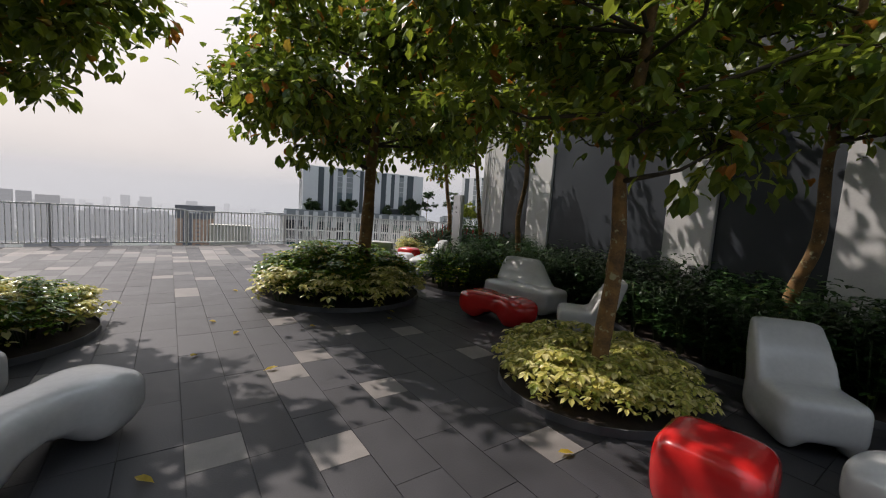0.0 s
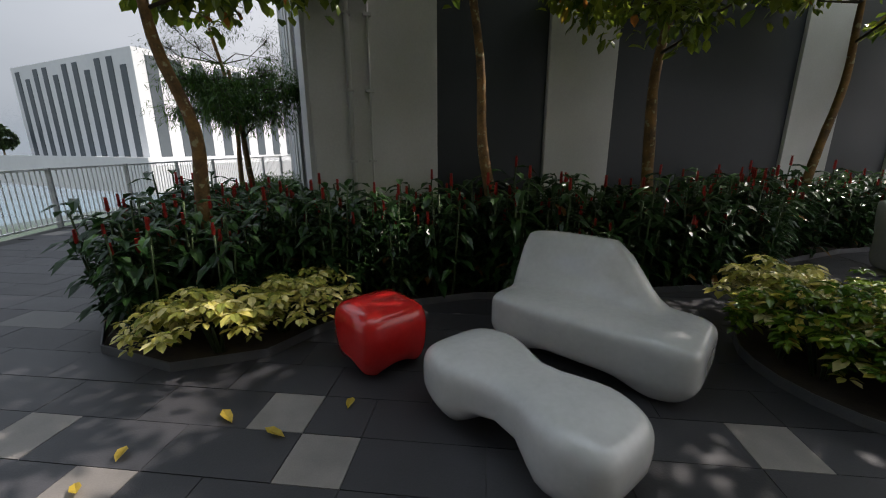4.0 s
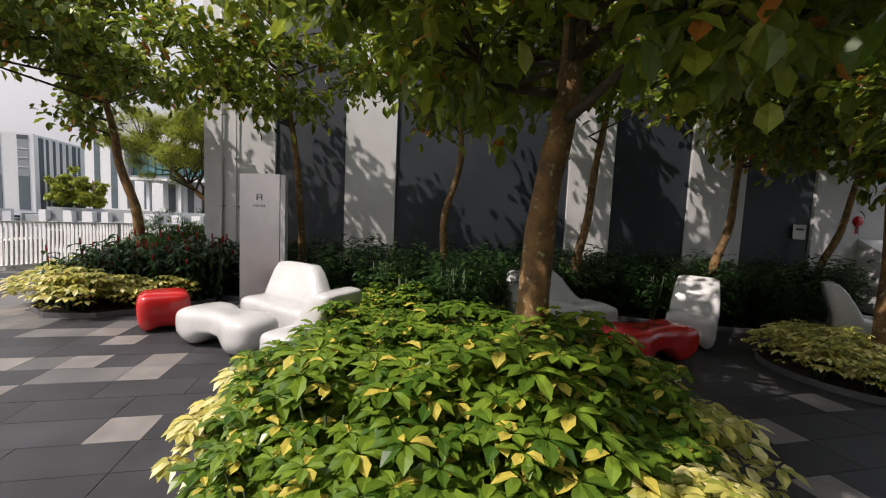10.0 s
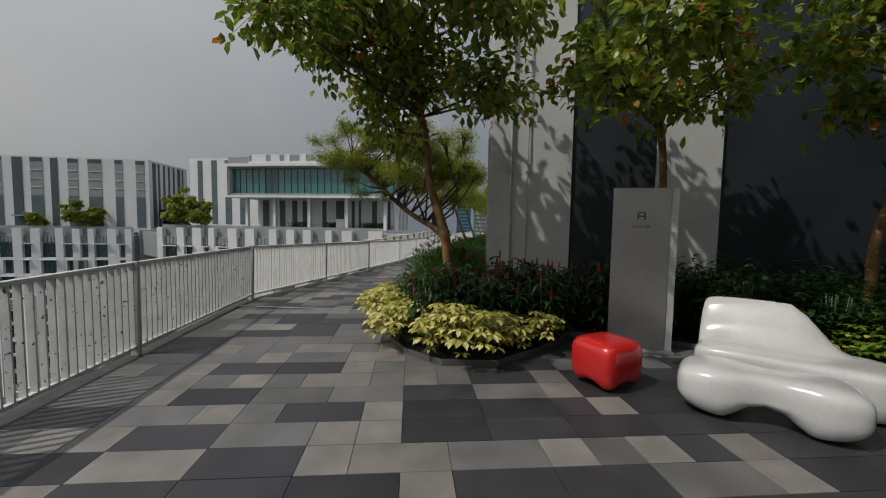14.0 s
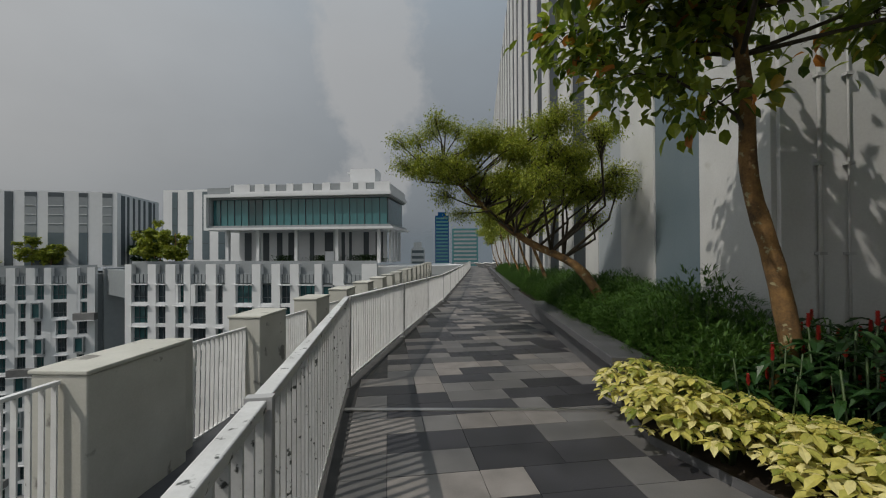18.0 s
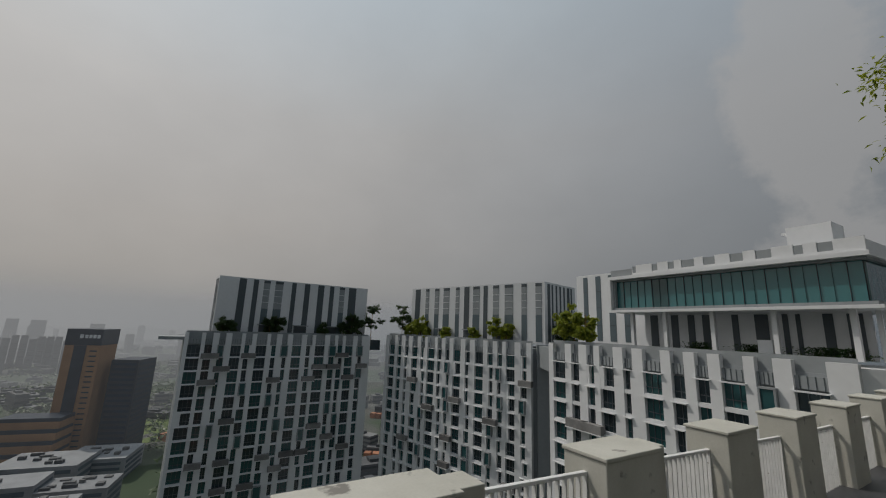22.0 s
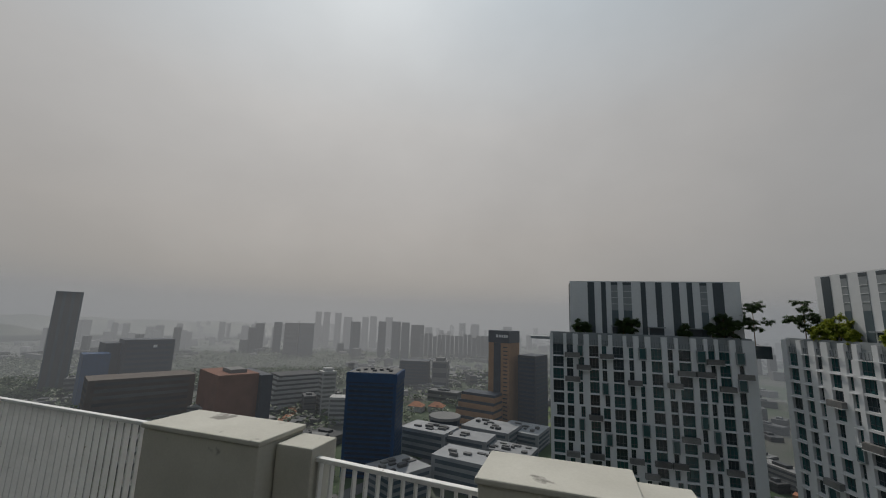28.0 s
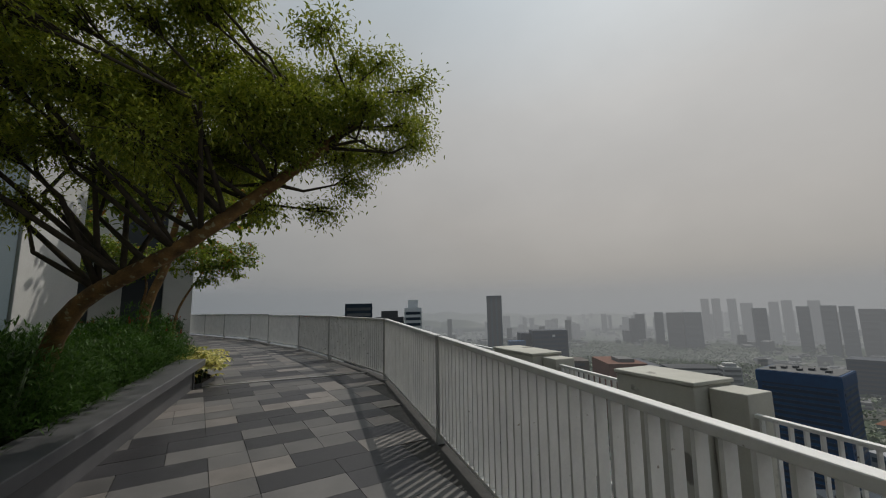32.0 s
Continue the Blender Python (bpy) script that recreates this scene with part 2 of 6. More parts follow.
class Soup:
    """Many small faces gathered into one mesh."""

    def __init__(self):
        self.v, self.f = [], []

    def box(self, x0, x1, y0, y1, z0, z1, m=None):
        k = len(self.v)
        p = [(x0, y0, z0), (x1, y0, z0), (x1, y1, z0), (x0, y1, z0), (x0, y0, z1), (x1, y0, z1), (x1, y1, z1), (x0, y1, z1)]
        if m is not None:
            p = [tuple(m @ Vector(q)) for q in p]
        self.v += p
        self.f += [(k, k + 3, k + 2, k + 1), (k + 4, k + 5, k + 6, k + 7), (k, k + 1, k + 5, k + 4), (k + 1, k + 2, k + 6, k + 5), (k + 2, k + 3, k + 7, k + 6), (k + 3, k, k + 4, k + 7)]

    def leaf(self, base, way, up, length, width, fold=0.25, droop=0.15):
        """A pointed leaf of four faces, folded along its rib."""
        way, k = way.normalized(), len(self.v)
        side = way.cross(up)
        side = side.normalized() if side.length > 1e-4 else Vector((1, 0, 0))
        nor = side.cross(way)
        mid = base + way * length * 0.5 - nor * (droop * length * 0.2)
        tip = base + way * length - nor * (droop * length)
        a, b = mid + side * width * 0.5 + nor * (fold * width), mid - side * width * 0.5 + nor * (fold * width)
        self.v += [tuple(q) for q in (base, a, mid, b, tip)]
        self.f += [(k, k + 1, k + 2), (k, k + 2, k + 3), (k + 1, k + 4, k + 2), (k + 2, k + 4, k + 3)]

    def oval(self, base, way, up, length, width, fold=0.2, droop=0.3):
        """A broad oval leaf of six faces, folded along its rib and bent down towards its tip."""
        way, k = way.normalized(), len(self.v)
        side = way.cross(up)
        side = side.normalized() if side.length > 1e-4 else Vector((1, 0, 0))
        nor = side.cross(way)
        mid = base + way * length * 0.52 - nor * (droop * length * 0.18)
        tip = base + way * length - nor * (droop * length)
        p1 = base + way * length * 0.3 + nor * (fold * width - droop * length * 0.06)
        p2 = base + way * length * 0.7 + nor * (fold * width * 0.8 - droop * length * 0.42)
        w1, w2 = side * width * 0.4, side * width * 0.52
        self.v += [tuple(q) for q in (base, mid, tip, p1 + w1, p2 + w2, p1 - w1, p2 - w2)]
        self.f += [(k, k + 3, k + 1), (k + 3, k + 4, k + 1), (k + 4, k + 2, k + 1), (k, k + 1, k + 5), (k + 5, k + 1, k + 6), (k + 6, k + 1, k + 2)]

    def tube(self, pts, radii, sides=7):
        k0 = len(self.v)
        for i, p in enumerate(pts):
            a = pts[max(0, i - 1)]
            b = pts[min(len(pts) - 1, i + 1)]
            d = (b - a).normalized()
            s = d.cross(Vector((0.3, 1, 0.1))).normalized()
            u = s.cross(d)
            for j in range(sides):
                w = 2 * math.pi * j / sides
                self.v.append(tuple(p + (s * math.cos(w) + u * math.sin(w)) * radii[i]))
        for i in range(len(pts) - 1):
            for j in range(sides):
                a, b = k0 + i * sides + j, k0 + i * sides + (j + 1) % sides
                self.f.append((a, b, b + sides, a + sides))
        self.f.append(tuple(k0 + j for j in reversed(range(sides))))
        self.f.append(tuple(k0 + (len(pts) - 1) * sides + j for j in range(sides)))

    def mesh(self, name, smooth=False):
        me = bpy.data.meshes.new(name)
        me.from_pydata(self.v, [], self.f)
        if smooth:
            me.polygons.foreach_set("use_smooth", [True] * len(me.polygons))
        me.update()
        return me


def rounded(power, cuts, shape):
    """A cube of cuts x cuts faces a side, drawn to a rounded block of that power and bent by shape(x, y, z), all from -1 to 1."""
    bm = bmesh.new()
    bmesh.ops.create_cube(bm, size=2.0)
    bmesh.ops.subdivide_edges(bm, edges=list(bm.edges), cuts=cuts, use_grid_fill=True)
    for v in bm.verts:
        p = [math.copysign(math.sin(abs(c) * math.pi / 2) ** 0.8, c) for c in v.co]
        r = sum(abs(c) ** power for c in p) ** (1 / power)
        v.co = Vector(shape(*[c / r for c in p]))
    return bm


def smooth01(a, b, x):
    t = min(1.0, max(0.0, (x - a) / (b - a)))
    return t * t * (3 - 2 * t)

# ---- materials ----
M_SLATE = surface("dark_slate_tile", (0.023, 0.023, 0.026), (0.042, 0.041, 0.046), 0.55, scale=3.0, fine=90, bump=0.35, vary=0.25, rough_var=0.15)
M_GREY = surface("grey_tile", (0.085, 0.083, 0.082), (0.145, 0.14, 0.136), 0.6, scale=3.0, fine=110, bump=0.2, vary=0.18)
M_PALE = surface("pale_stone_tile", (0.14, 0.128, 0.118), (0.23, 0.21, 0.195), 0.6, scale=4.0, fine=120, bump=0.2, vary=0.14)
M_SLATE_J = surface("dark_slate_tile_field", (0.023, 0.023, 0.026), (0.042, 0.041, 0.046), 0.55, scale=3.0, fine=90, bump=0.35, vary=0.25, rough_var=0.15, island=True)
M_GREY_J = surface("grey_tile_field", (0.085, 0.083, 0.082), (0.145, 0.14, 0.136), 0.6, scale=3.0, fine=110, bump=0.2, vary=0.18, island=True)
M_PALE_J = surface("pale_stone_tile_field", (0.14, 0.128, 0.118), (0.23, 0.21, 0.195), 0.6, scale=4.0, fine=120, bump=0.2, vary=0.14, island=True)
M_JOINT = surface("tile_joint", (0.03, 0.03, 0.03), (0.07, 0.068, 0.065), 0.9, scale=9, fine=80)
M_WHITE_WALL = surface("white_painted_panel", (0.44, 0.44, 0.43), (0.58, 0.58, 0.57), 0.65, scale=0.8, fine=40, bump=0.05, spots=((0.42, 0.41, 0.38), 0.3, 1.4))
M_DARK_WALL = surface("dark_grey_panel", (0.014, 0.0195, 0.025), (0.027, 0.034, 0.042), 0.55, gloss=0.42, scale=0.9, fine=50, bump=0.05)
M_BLUE_WALL = surface("blue_grey_panel", (0.1, 0.14, 0.165), (0.15, 0.19, 0.215), 0.5, scale=0.8, fine=40, bump=0.05)
M_MID_WALL = surface("mid_grey_panel", (0.28, 0.31, 0.33), (0.38, 0.4, 0.42), 0.55, scale=0.8, fine=40, bump=0.05)
M_FURN = surface("glossy_white_fibreglass", (0.46, 0.46, 0.455), (0.58, 0.58, 0.57), 0.2, scale=3, fine=30, bump=0.0, spots=((0.5, 0.49, 0.46), 0.28, 9.0), rough_var=0.1, coat=0.35)
M_RED = surface("glossy_red_fibreglass", (0.42, 0.012, 0.012), (0.55, 0.022, 0.02), 0.2, scale=3, fine=30, bump=0.0, rough_var=0.1, coat=0.35)
M_RAIL = surface("white_rail_paint", (0.66, 0.66, 0.65), (0.8, 0.8, 0.79), 0.5, scale=5, fine=60, bump=0.1, spots=((0.2, 0.16, 0.12), 0.3, 22.0))
M_RAIL_WORN = surface("peeling_white_rail_paint", (0.5, 0.5, 0.49), (0.68, 0.68, 0.67), 0.55, scale=5, fine=60, bump=0.3, spots=((0.045, 0.05, 0.045), 0.37, 24.0))
M_POST = surface("grey_rail_post", (0.36, 0.36, 0.36), (0.48, 0.48, 0.475), 0.5, scale=6, fine=60)
M_CONC = surface("cream_concrete", (0.42, 0.41, 0.36), (0.54, 0.53, 0.475), 0.8, scale=1.6, fine=40, bump=0.3, spots=((0.2, 0.19, 0.17), 0.36, 3.0))
M_KERB = surface("dark_granite_kerb", (0.05, 0.052, 0.056), (0.1, 0.1, 0.105), 0.5, scale=5, fine=120, bump=0.2)
M_SOIL = surface("dark_soil", (0.018, 0.012, 0.008), (0.05, 0.036, 0.025), 0.95, scale=14, fine=90, bump=0.8)
M_BARK = surface("mossy_bark", (0.055, 0.032, 0.014), (0.27, 0.15, 0.05), 0.85, scale=7, fine=60, bump=1.0, spots=((0.3, 0.27, 0.15), 0.4, 16.0))
M_TWIG = surface("dark_twig_bark", (0.03, 0.024, 0.017), (0.08, 0.062, 0.04), 0.85, scale=12, fine=70, bump=0.6)
M_METAL = surface("brushed_steel", (0.4, 0.39, 0.38), (0.52, 0.51, 0.5), 0.36, metal=0.9, scale=2.0, fine=120, bump=0.03)
M_CAB = surface("pale_grey_cabinet_paint", (0.42, 0.43, 0.43), (0.56, 0.57, 0.57), 0.45, scale=3, fine=60, bump=0.05, spots=((0.16, 0.13, 0.1), 0.34, 12.0))
M_INK = surface("dark_lettering", (0.03, 0.03, 0.03), (0.06, 0.06, 0.06), 0.5)
M_TREE = leafy("glossy_tree_leaf", (0.06, 0.115, 0.013), (0.31, 0.37, 0.04), (0.45, 0.17, 0.03), 0.03, 0.34, 0.45)
M_WILLOW = leafy("fine_yellow_green_leaf", (0.13, 0.19, 0.015), (0.40, 0.42, 0.045), None, 0, 0.5, 0.4)
M_FAR_TREE = leafy("far_green_leaf", (0.02, 0.05, 0.012), (0.07, 0.11, 0.03), None, 0, 0.5, 0.3)
M_SCHEF = leafy("umbrella_plant_leaf", (0.04, 0.1, 0.012), (0.19, 0.29, 0.03), (0.6, 0.5, 0.09), 0.13, 0.24)
M_GOLD = leafy("variegated_gold_leaf", (0.2, 0.24, 0.035), (0.68, 0.6, 0.16), (0.75, 0.68, 0.3), 0.3, 0.35)
M_GINGER = leafy("dark_ginger_leaf", (0.012, 0.04, 0.01), (0.035, 0.085, 0.02), (0.22, 0.11, 0.03), 0.07, 0.3)
M_BUSH = leafy("dark_shrub_leaf", (0.014, 0.045, 0.01), (0.04, 0.095, 0.02), (0.1, 0.14, 0.03), 0.06, 0.35)
M_HEDGE = leafy("feathery_hedge_leaf", (0.028, 0.08, 0.01), (0.08, 0.16, 0.02), None, 0, 0.55, 0.4)
M_CONE = surface("red_flower_cone", (0.3, 0.02, 0.015), (0.5, 0.04, 0.03), 0.5, scale=30, fine=120, bump=0.5)
M_DEAD = leafy("fallen_yellow_leaf", (0.4, 0.26, 0.03), (0.55, 0.4, 0.05), (0.16, 0.07, 0.02), 0.4, 0.6)
M_TEAL = glass_like("teal_glass", (0.045, 0.16, 0.17), 0.12)
M_WINDOW = glass_like("dark_window_glass", (0.02, 0.035, 0.042), 0.1)
M_FACADE = surface("white_tower_panel", (0.57, 0.58, 0.59), (0.68, 0.69, 0.7), 0.7, scale=0.06, fine=1.5, bump=0)
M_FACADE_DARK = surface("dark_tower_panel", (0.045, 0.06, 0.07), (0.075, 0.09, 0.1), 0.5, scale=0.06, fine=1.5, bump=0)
M_FACADE_MID = surface("grey_tower_panel", (0.2, 0.22, 0.23), (0.28, 0.3, 0.31), 0.6, scale=0.06, fine=1.5, bump=0)
M_FACADE_GLASS = surface("blue_grey_tower_glass", (0.07, 0.1, 0.115), (0.11, 0.14, 0.155), 0.35, scale=0.06, fine=1.5, bump=0)
M_TEAL_D = glass_like("deep_teal_glass", (0.02, 0.075, 0.08), 0.1)
M_BALC = surface("grey_balcony_front", (0.1, 0.1, 0.1), (0.2, 0.195, 0.19), 0.7, scale=0.3, fine=2, bump=0, vary=0.3, island=True)
M_STEM = surface("green_stem", (0.02, 0.045, 0.012), (0.05, 0.08, 0.02), 0.6, scale=20, fine=80)

# ---- plan ----
def striped_wall(name, a, b, edges, tones, height, label, thick=0.3):
    """A wall from a to b, its outer face on the left of that way, of upright panels that end at the given distances."""
    ang = math.degrees(math.atan2(b[1] - a[1], b[0] - a[0]))
    length = math.hypot(b[0] - a[0], b[1] - a[1])
    wall = box(name, 0, length, 0.06, thick, -0.3, height, M_DARK_WALL)
    wall.matrix_basis = pose(a[0], a[1], 0, 0, 0, ang)
    tagged(wall, label, "wall", kind="structure")
    marks = [0.0, *[e for e in edges if e < length], length]
    for i in range(len(marks) - 1):
        tone = tones[i % len(tones)]
        proud = {"w": -0.05, "d": 0.0, "b": -0.02, "m": -0.03}[tone]
        m = {"w": M_WHITE_WALL, "d": M_DARK_WALL, "b": M_BLUE_WALL, "m": M_MID_WALL}[tone]
        box("panel", marks[i] + 0.004, marks[i + 1] - 0.004, proud, 0.058, 0.02, height, m, wall, bevel=0.006)
    return wall, ang


WA, WB = (3.0, 8.93), (18.75, 5.39)
VA, VB = (1.69, -7.6), (12.45, -3.25)
w_edges = [1.34, 2.66, 3.63, 6.9, 7.75, 9.2, 10.27, 11.6, 13.45, 14.35]
wall_w, W_ANG = striped_wall("wall_north", WA, WB, w_edges, "wdwdwdwdwbw", 16.0, "tall tower wall of white and dark grey upright panels")
# the opposite block: its courtyard face looks to +y, so it runs from the east corner to the west
v_edges = [1.51, 3.03, 4.08, 7.53, 8.65, 10.28]
wall_v, V_ANG = striped_wall("wall_south", VB, VA, v_edges, "wdwdwdw", 14.0, "tall block wall of pale and dark grey upright panels")
# side faces and far faces of the two blocks
T_DIR = Vector((0.225, 0.974))
# panels from the corner onwards: where each ends, and its tone
t_ends = [1.35, 2.75, 4.3, 5.9, 7.05, 8.6, 10.7, 12.6]
while t_ends[-1] < 74:
    t_ends.append(t_ends[-1] + (1.7, 1.5, 2.1, 1.4)[len(t_ends) % 4])
t_tones = "wbwmw" + "dw" * 40
t_tones = t_tones[:len(t_ends) + 1][::-1]
TB = (WA[0] + T_DIR.x * 76, WA[1] + T_DIR.y * 76)
wall_t, T_ANG = striped_wall("wall_west", TB, WA, [76 - t for t in reversed(t_ends) if t < 76], t_tones[-(len([t for t in t_ends if t < 76]) + 1):], 26.0, "long tower wall of white, grey and blue upright panels")
striped_wall("wall_east", WB, (WB[0] + 12, WB[1] + 58), [1.2, 2.4, 3.9, 5], "wdwdm", 16.0, "tower end wall of white and dark grey panels")
VN = Vector((0.375, -0.927))
striped_wall("wall_south_east", (VB[0] + VN.x * 18 + 2, VB[1] + VN.y * 18), VB, [2, 4, 6, 8, 10, 11, 12, 13, 14, 15, 16, 16.8, 17.6], "dwdwmdwdwdwdbw", 14.0, "end wall of the opposite block with white and dark panels")
striped_wall("wall_south_west", VA, (VA[0] + 3, VA[1] - 18), [1.5, 3, 5], "dw", 14.0, "far end wall of the opposite block")
roof_w = box("roof_north", 0, 1, 0, 1, 15.8, 16.0, M_FACADE_MID)
roof_w.data.vertices.foreach_set("co", [c for p in ((WA[0] + .3, WA[1] + .3, 25.7), (WB[0] - .3, WB[1] + .3, 25.7), (WB[0] + 11, WB[1] + 58, 25.7), (TB[0] + .3, TB[1], 25.7), (WA[0] + .3, WA[1] + .3, 26), (WB[0] - .3, WB[1] + .3, 26), (WB[0] + 11, WB[1] + 58, 26), (TB[0] + .3, TB[1], 26)) for c in p])
tagged(roof_w, "flat grey roof of the tower block", "roof", kind="structure")

# ---- floor ----
def gz(y):
    """The walkway falls gently away from the terrace."""
    return -0.033 * min(10.75, max(0.0, y - 9.25)) - 0.012 * max(0.0, y - 20.0)


WEST = [(6.5, -13.4), (1.9, -10.4), (1.0, -7.6), (0.25, -4.9), (-0.6, -2.2), (-0.9, 0.7), (-1.38, 3.6), (-1.42, 6.8), (-1.47, 10.1), (-0.71, 13.2), (0.1, 16.5), (1.1, 20.4), (5.9, 40.4), (11.0, 62.0)]
EAST = [(18.62, 5.4), (18.0, 4.3), (17.3, 1.9), (16.8, -0.58), (17.15, -1.42), (17.75, -2.5), (18.5, -5.2), (19.4, -11.0), (20, -18)]


def west_x(y):
    for (xa, ya), (xb, yb) in zip(WEST, WEST[1:]):
        if ya <= y <= yb:
            return xa + (xb - xa) * (y - ya) / (yb - ya)
    return WEST[0][0] if y < WEST[0][1] else WEST[-1][0]


def east_x(y):
    if y > 5.4:
        return min(18.7, 3.0 + (8.93 - y) / 0.225 if y < 8.93 else 3.0 + 0.23 * (y - 8.93))
    for (xa, ya), (xb, yb) in zip(EAST, EAST[1:]):
        if yb <= y <= ya:
            return xa + (xb - xa) * (y - ya) / (yb - ya)
    return 20.0


slab = bmesh.new()
WALK = [p for p in WEST if p[1] < 9.3]
outline = WALK + [(west_x(9.25), 9.25), (20, 9.25), (20, 5.8)] + EAST
top = [slab.verts.new((x + (-0.12 if i <= len(WALK) else 0.1), y, -0.012)) for i, (x, y) in enumerate(outline)]
low = [slab.verts.new((v.co.x, v.co.y, -0.6)) for v in top]
slab.faces.new(list(reversed(top)))
slab.faces.new(low)
for i in range(len(top)):
    j = (i + 1) % len(top)
    slab.faces.new((top[i], top[j], low[j], low[i]))
ends = [9.25, 10.1, 13.2, 16.5, 20.4, 40.4, 62.0]
for ya, yb in zip(ends, ends[1:]):
    q = [slab.verts.new((x, y, gz(y) + z)) for z in (-0.012, -0.6) for x, y in ((west_x(ya) - 0.12, ya), (3.0 + 0.23 * (ya - 8.93), ya), (3.0 + 0.23 * (yb - 8.93), yb), (west_x(yb) - 0.12, yb))]
    for f in ((0, 1, 2, 3), (7, 6, 5, 4), (0, 4, 5, 1), (1, 5, 6, 2), (2, 6, 7, 3), (3, 7, 4, 0)):
        slab.faces.new([q[i] for i in f])
bmesh.ops.recalc_face_normals(slab, faces=list(slab.faces))
floor = tagged(part("floor", slab, M_JOINT), "roof terrace floor of dark slate and pale stone tiles", "floor", kind="structure")

# ---- furniture ----
def stool_mesh():
    def shape(x, y, z):
        arch = 0.05 * max(0.0, 1 - (x / 0.6) ** 2) + 0.05 * max(0.0, 1 - (y / 0.6) ** 2)
        k = 1 - 0.07 * smooth01(0.1, -1, z)
        return (x * 0.27 * k, y * 0.26 * k, 0.23 + 0.23 * z + (min(arch, 0.05) * smooth01(-0.35, -1, z)))
    return rounded(4.6, 17, shape)


def peanut_mesh():
    def shape(x, y, z):
        waist = 0.66 + 0.34 * smooth01(0.0, 0.6, abs(x - 0.05))
        side = 1.0 if x < 0 else 0.93
        low = 0.12 * (1 - smooth01(0.1, 0.55, abs(x)))
        h = 0.205 * (0.93 + 0.07 * smooth01(0.0, 0.6, abs(x)))
        tuck = 1.0 - 0.1 * smooth01(-0.1, -1, z)
        return (x * 0.6 * tuck, y * 0.3 * waist * side * tuck, 0.21 + h * z + low * smooth01(0.2, -1, z))
    return rounded(4.2, 19, shape)


def seat_block(length, depth, back_to, full):
    """A moulded seat whose back rises along the rear edge; the back falls away towards one end unless it is full."""
    def shape(x, y, z):
        z0 = 0.21 + 0.21 * z
        rise = smooth01(0.12, 0.5, y)
        along = 1.0 if full else 1 - smooth01(-0.05, 0.62, x)
        top = smooth01(0.1, 0.9, z)
        zz = z0 + top * rise * along * (back_to - 0.42)
        arch = 0.07 * (1 - smooth01(0.3, 0.75, abs(x))) * smooth01(-0.3, -1, z)
        lean = (0.34 if full else 0.22) * max(0.0, zz - 0.4) * smooth01(0.0, 0.5, y)
        narrow = 1.0 - (0.1 * smooth01(0.45, 0.85, zz) if full else 0.0)
        foot = 1.0 - 0.09 * smooth01(-0.2, -1, z)
        return (x * length / 2 * narrow * foot, y * depth / 2 * foot + lean, zz + arch)
    return rounded(7.0, 27, shape)


def place_seat(name, mesh_maker, x, y, turn, material, label, category, group):
    ob = part(name, mesh_maker(), material, smooth=True)
    ob.matrix_basis = pose(x, y, 0.0, 0, 0, turn)
    return tagged(ob, label, category, group)


PEANUT_W = place_seat("peanut_stool", peanut_mesh, 10.2, -0.42, 134, M_FURN, "white peanut-shaped moulded bench on slate tiles", "stool", "moulded terrace seats")
for x, y, a in ((13.2, 3.7, 70), (4.5, 5.06, -40)):
    copy_thing(PEANUT_W, pose(x, y, 0, 0, 0, a))
place_seat("peanut_stool", peanut_mesh, 9.02, 4.2, 10, M_RED, "glossy red peanut-shaped moulded stool beside white bench", "stool", "moulded terrace seats")
CUBE = place_seat("cube_stool", stool_mesh, 11.12, -1.1, 45, M_RED, "glossy red moulded cube stool with rounded edges", "stool", "moulded terrace seats")
for x, y, a in ((12.4, 2.66, 8), (3.57, 5.83, 24), (3.15, -3.25, 10)):
    copy_thing(CUBE, pose(x, y, 0, 0, 0, a))
BENCH = place_seat("lounge_bench", lambda: seat_block(1.42, 0.66, 0.82, False), 9.63, -1.3, 144, M_FURN, "white moulded bench with a back sloping down at one end", "bench", "moulded terrace seats")
for x, y, a in ((8.55, 5.25, 4), (5.12, 5.47, -45)):
    copy_thing(BENCH, pose(x, y, 0, 0, 0, a))
CHAIR = place_seat("lounge_chair", lambda: seat_block(0.56, 0.68, 0.84, True), 10.12, 4.72, -50, M_FURN, "white moulded lounge chair with a leaning back", "chair", "moulded terrace seats")
for x, y, a in ((12.4, 4.28, 40), (5.42, 4.16, -130), (5.65, -1.93, -80), (5.35, -3.65, 172)):
    copy_thing(CHAIR, pose(x, y, 0, 0, 0, a))

# ---- sign ----
SIGN_ANG = -20.8
sign = empty("sign_board", pose(4.44, 6.79, 0, 0, 0, SIGN_ANG), "tall brushed steel sign board reading lounge", "sign")
box("face_plate", -0.32, 0.32, -0.03, 0.03, 0.03, 2.0, M_METAL, sign, bevel=0.004)
box("side_return", 0.322, 0.40, -0.02, 0.06, 0.03, 1.995, M_POST, sign)
box("base_plate", -0.34, 0.42, -0.06, 0.08, 0.0, 0.028, M_POST, sign)
txt = bpy.data.curves.new("lettering", "FONT")
txt.body, txt.size, txt.align_x, txt.extrude = "LOUNGE", 0.05, "CENTER", 0.001
lettering = new("lettering", txt)
lettering.data.materials.append(M_INK)
lettering.parent, lettering.matrix_basis = sign, pose(0, -0.032, 1.52, 90, 0, 0)
for k, (a, b, c, d) in enumerate(((-0.045, -0.028, 1.62, 1.7), (0.028, 0.045, 1.62, 1.7), (-0.028, 0.028, 1.655, 1.668), (-0.03, 0.03, 1.7, 1.712))):
    box("emblem_bar", a, b, -0.034, -0.03, c, d, M_INK, sign)

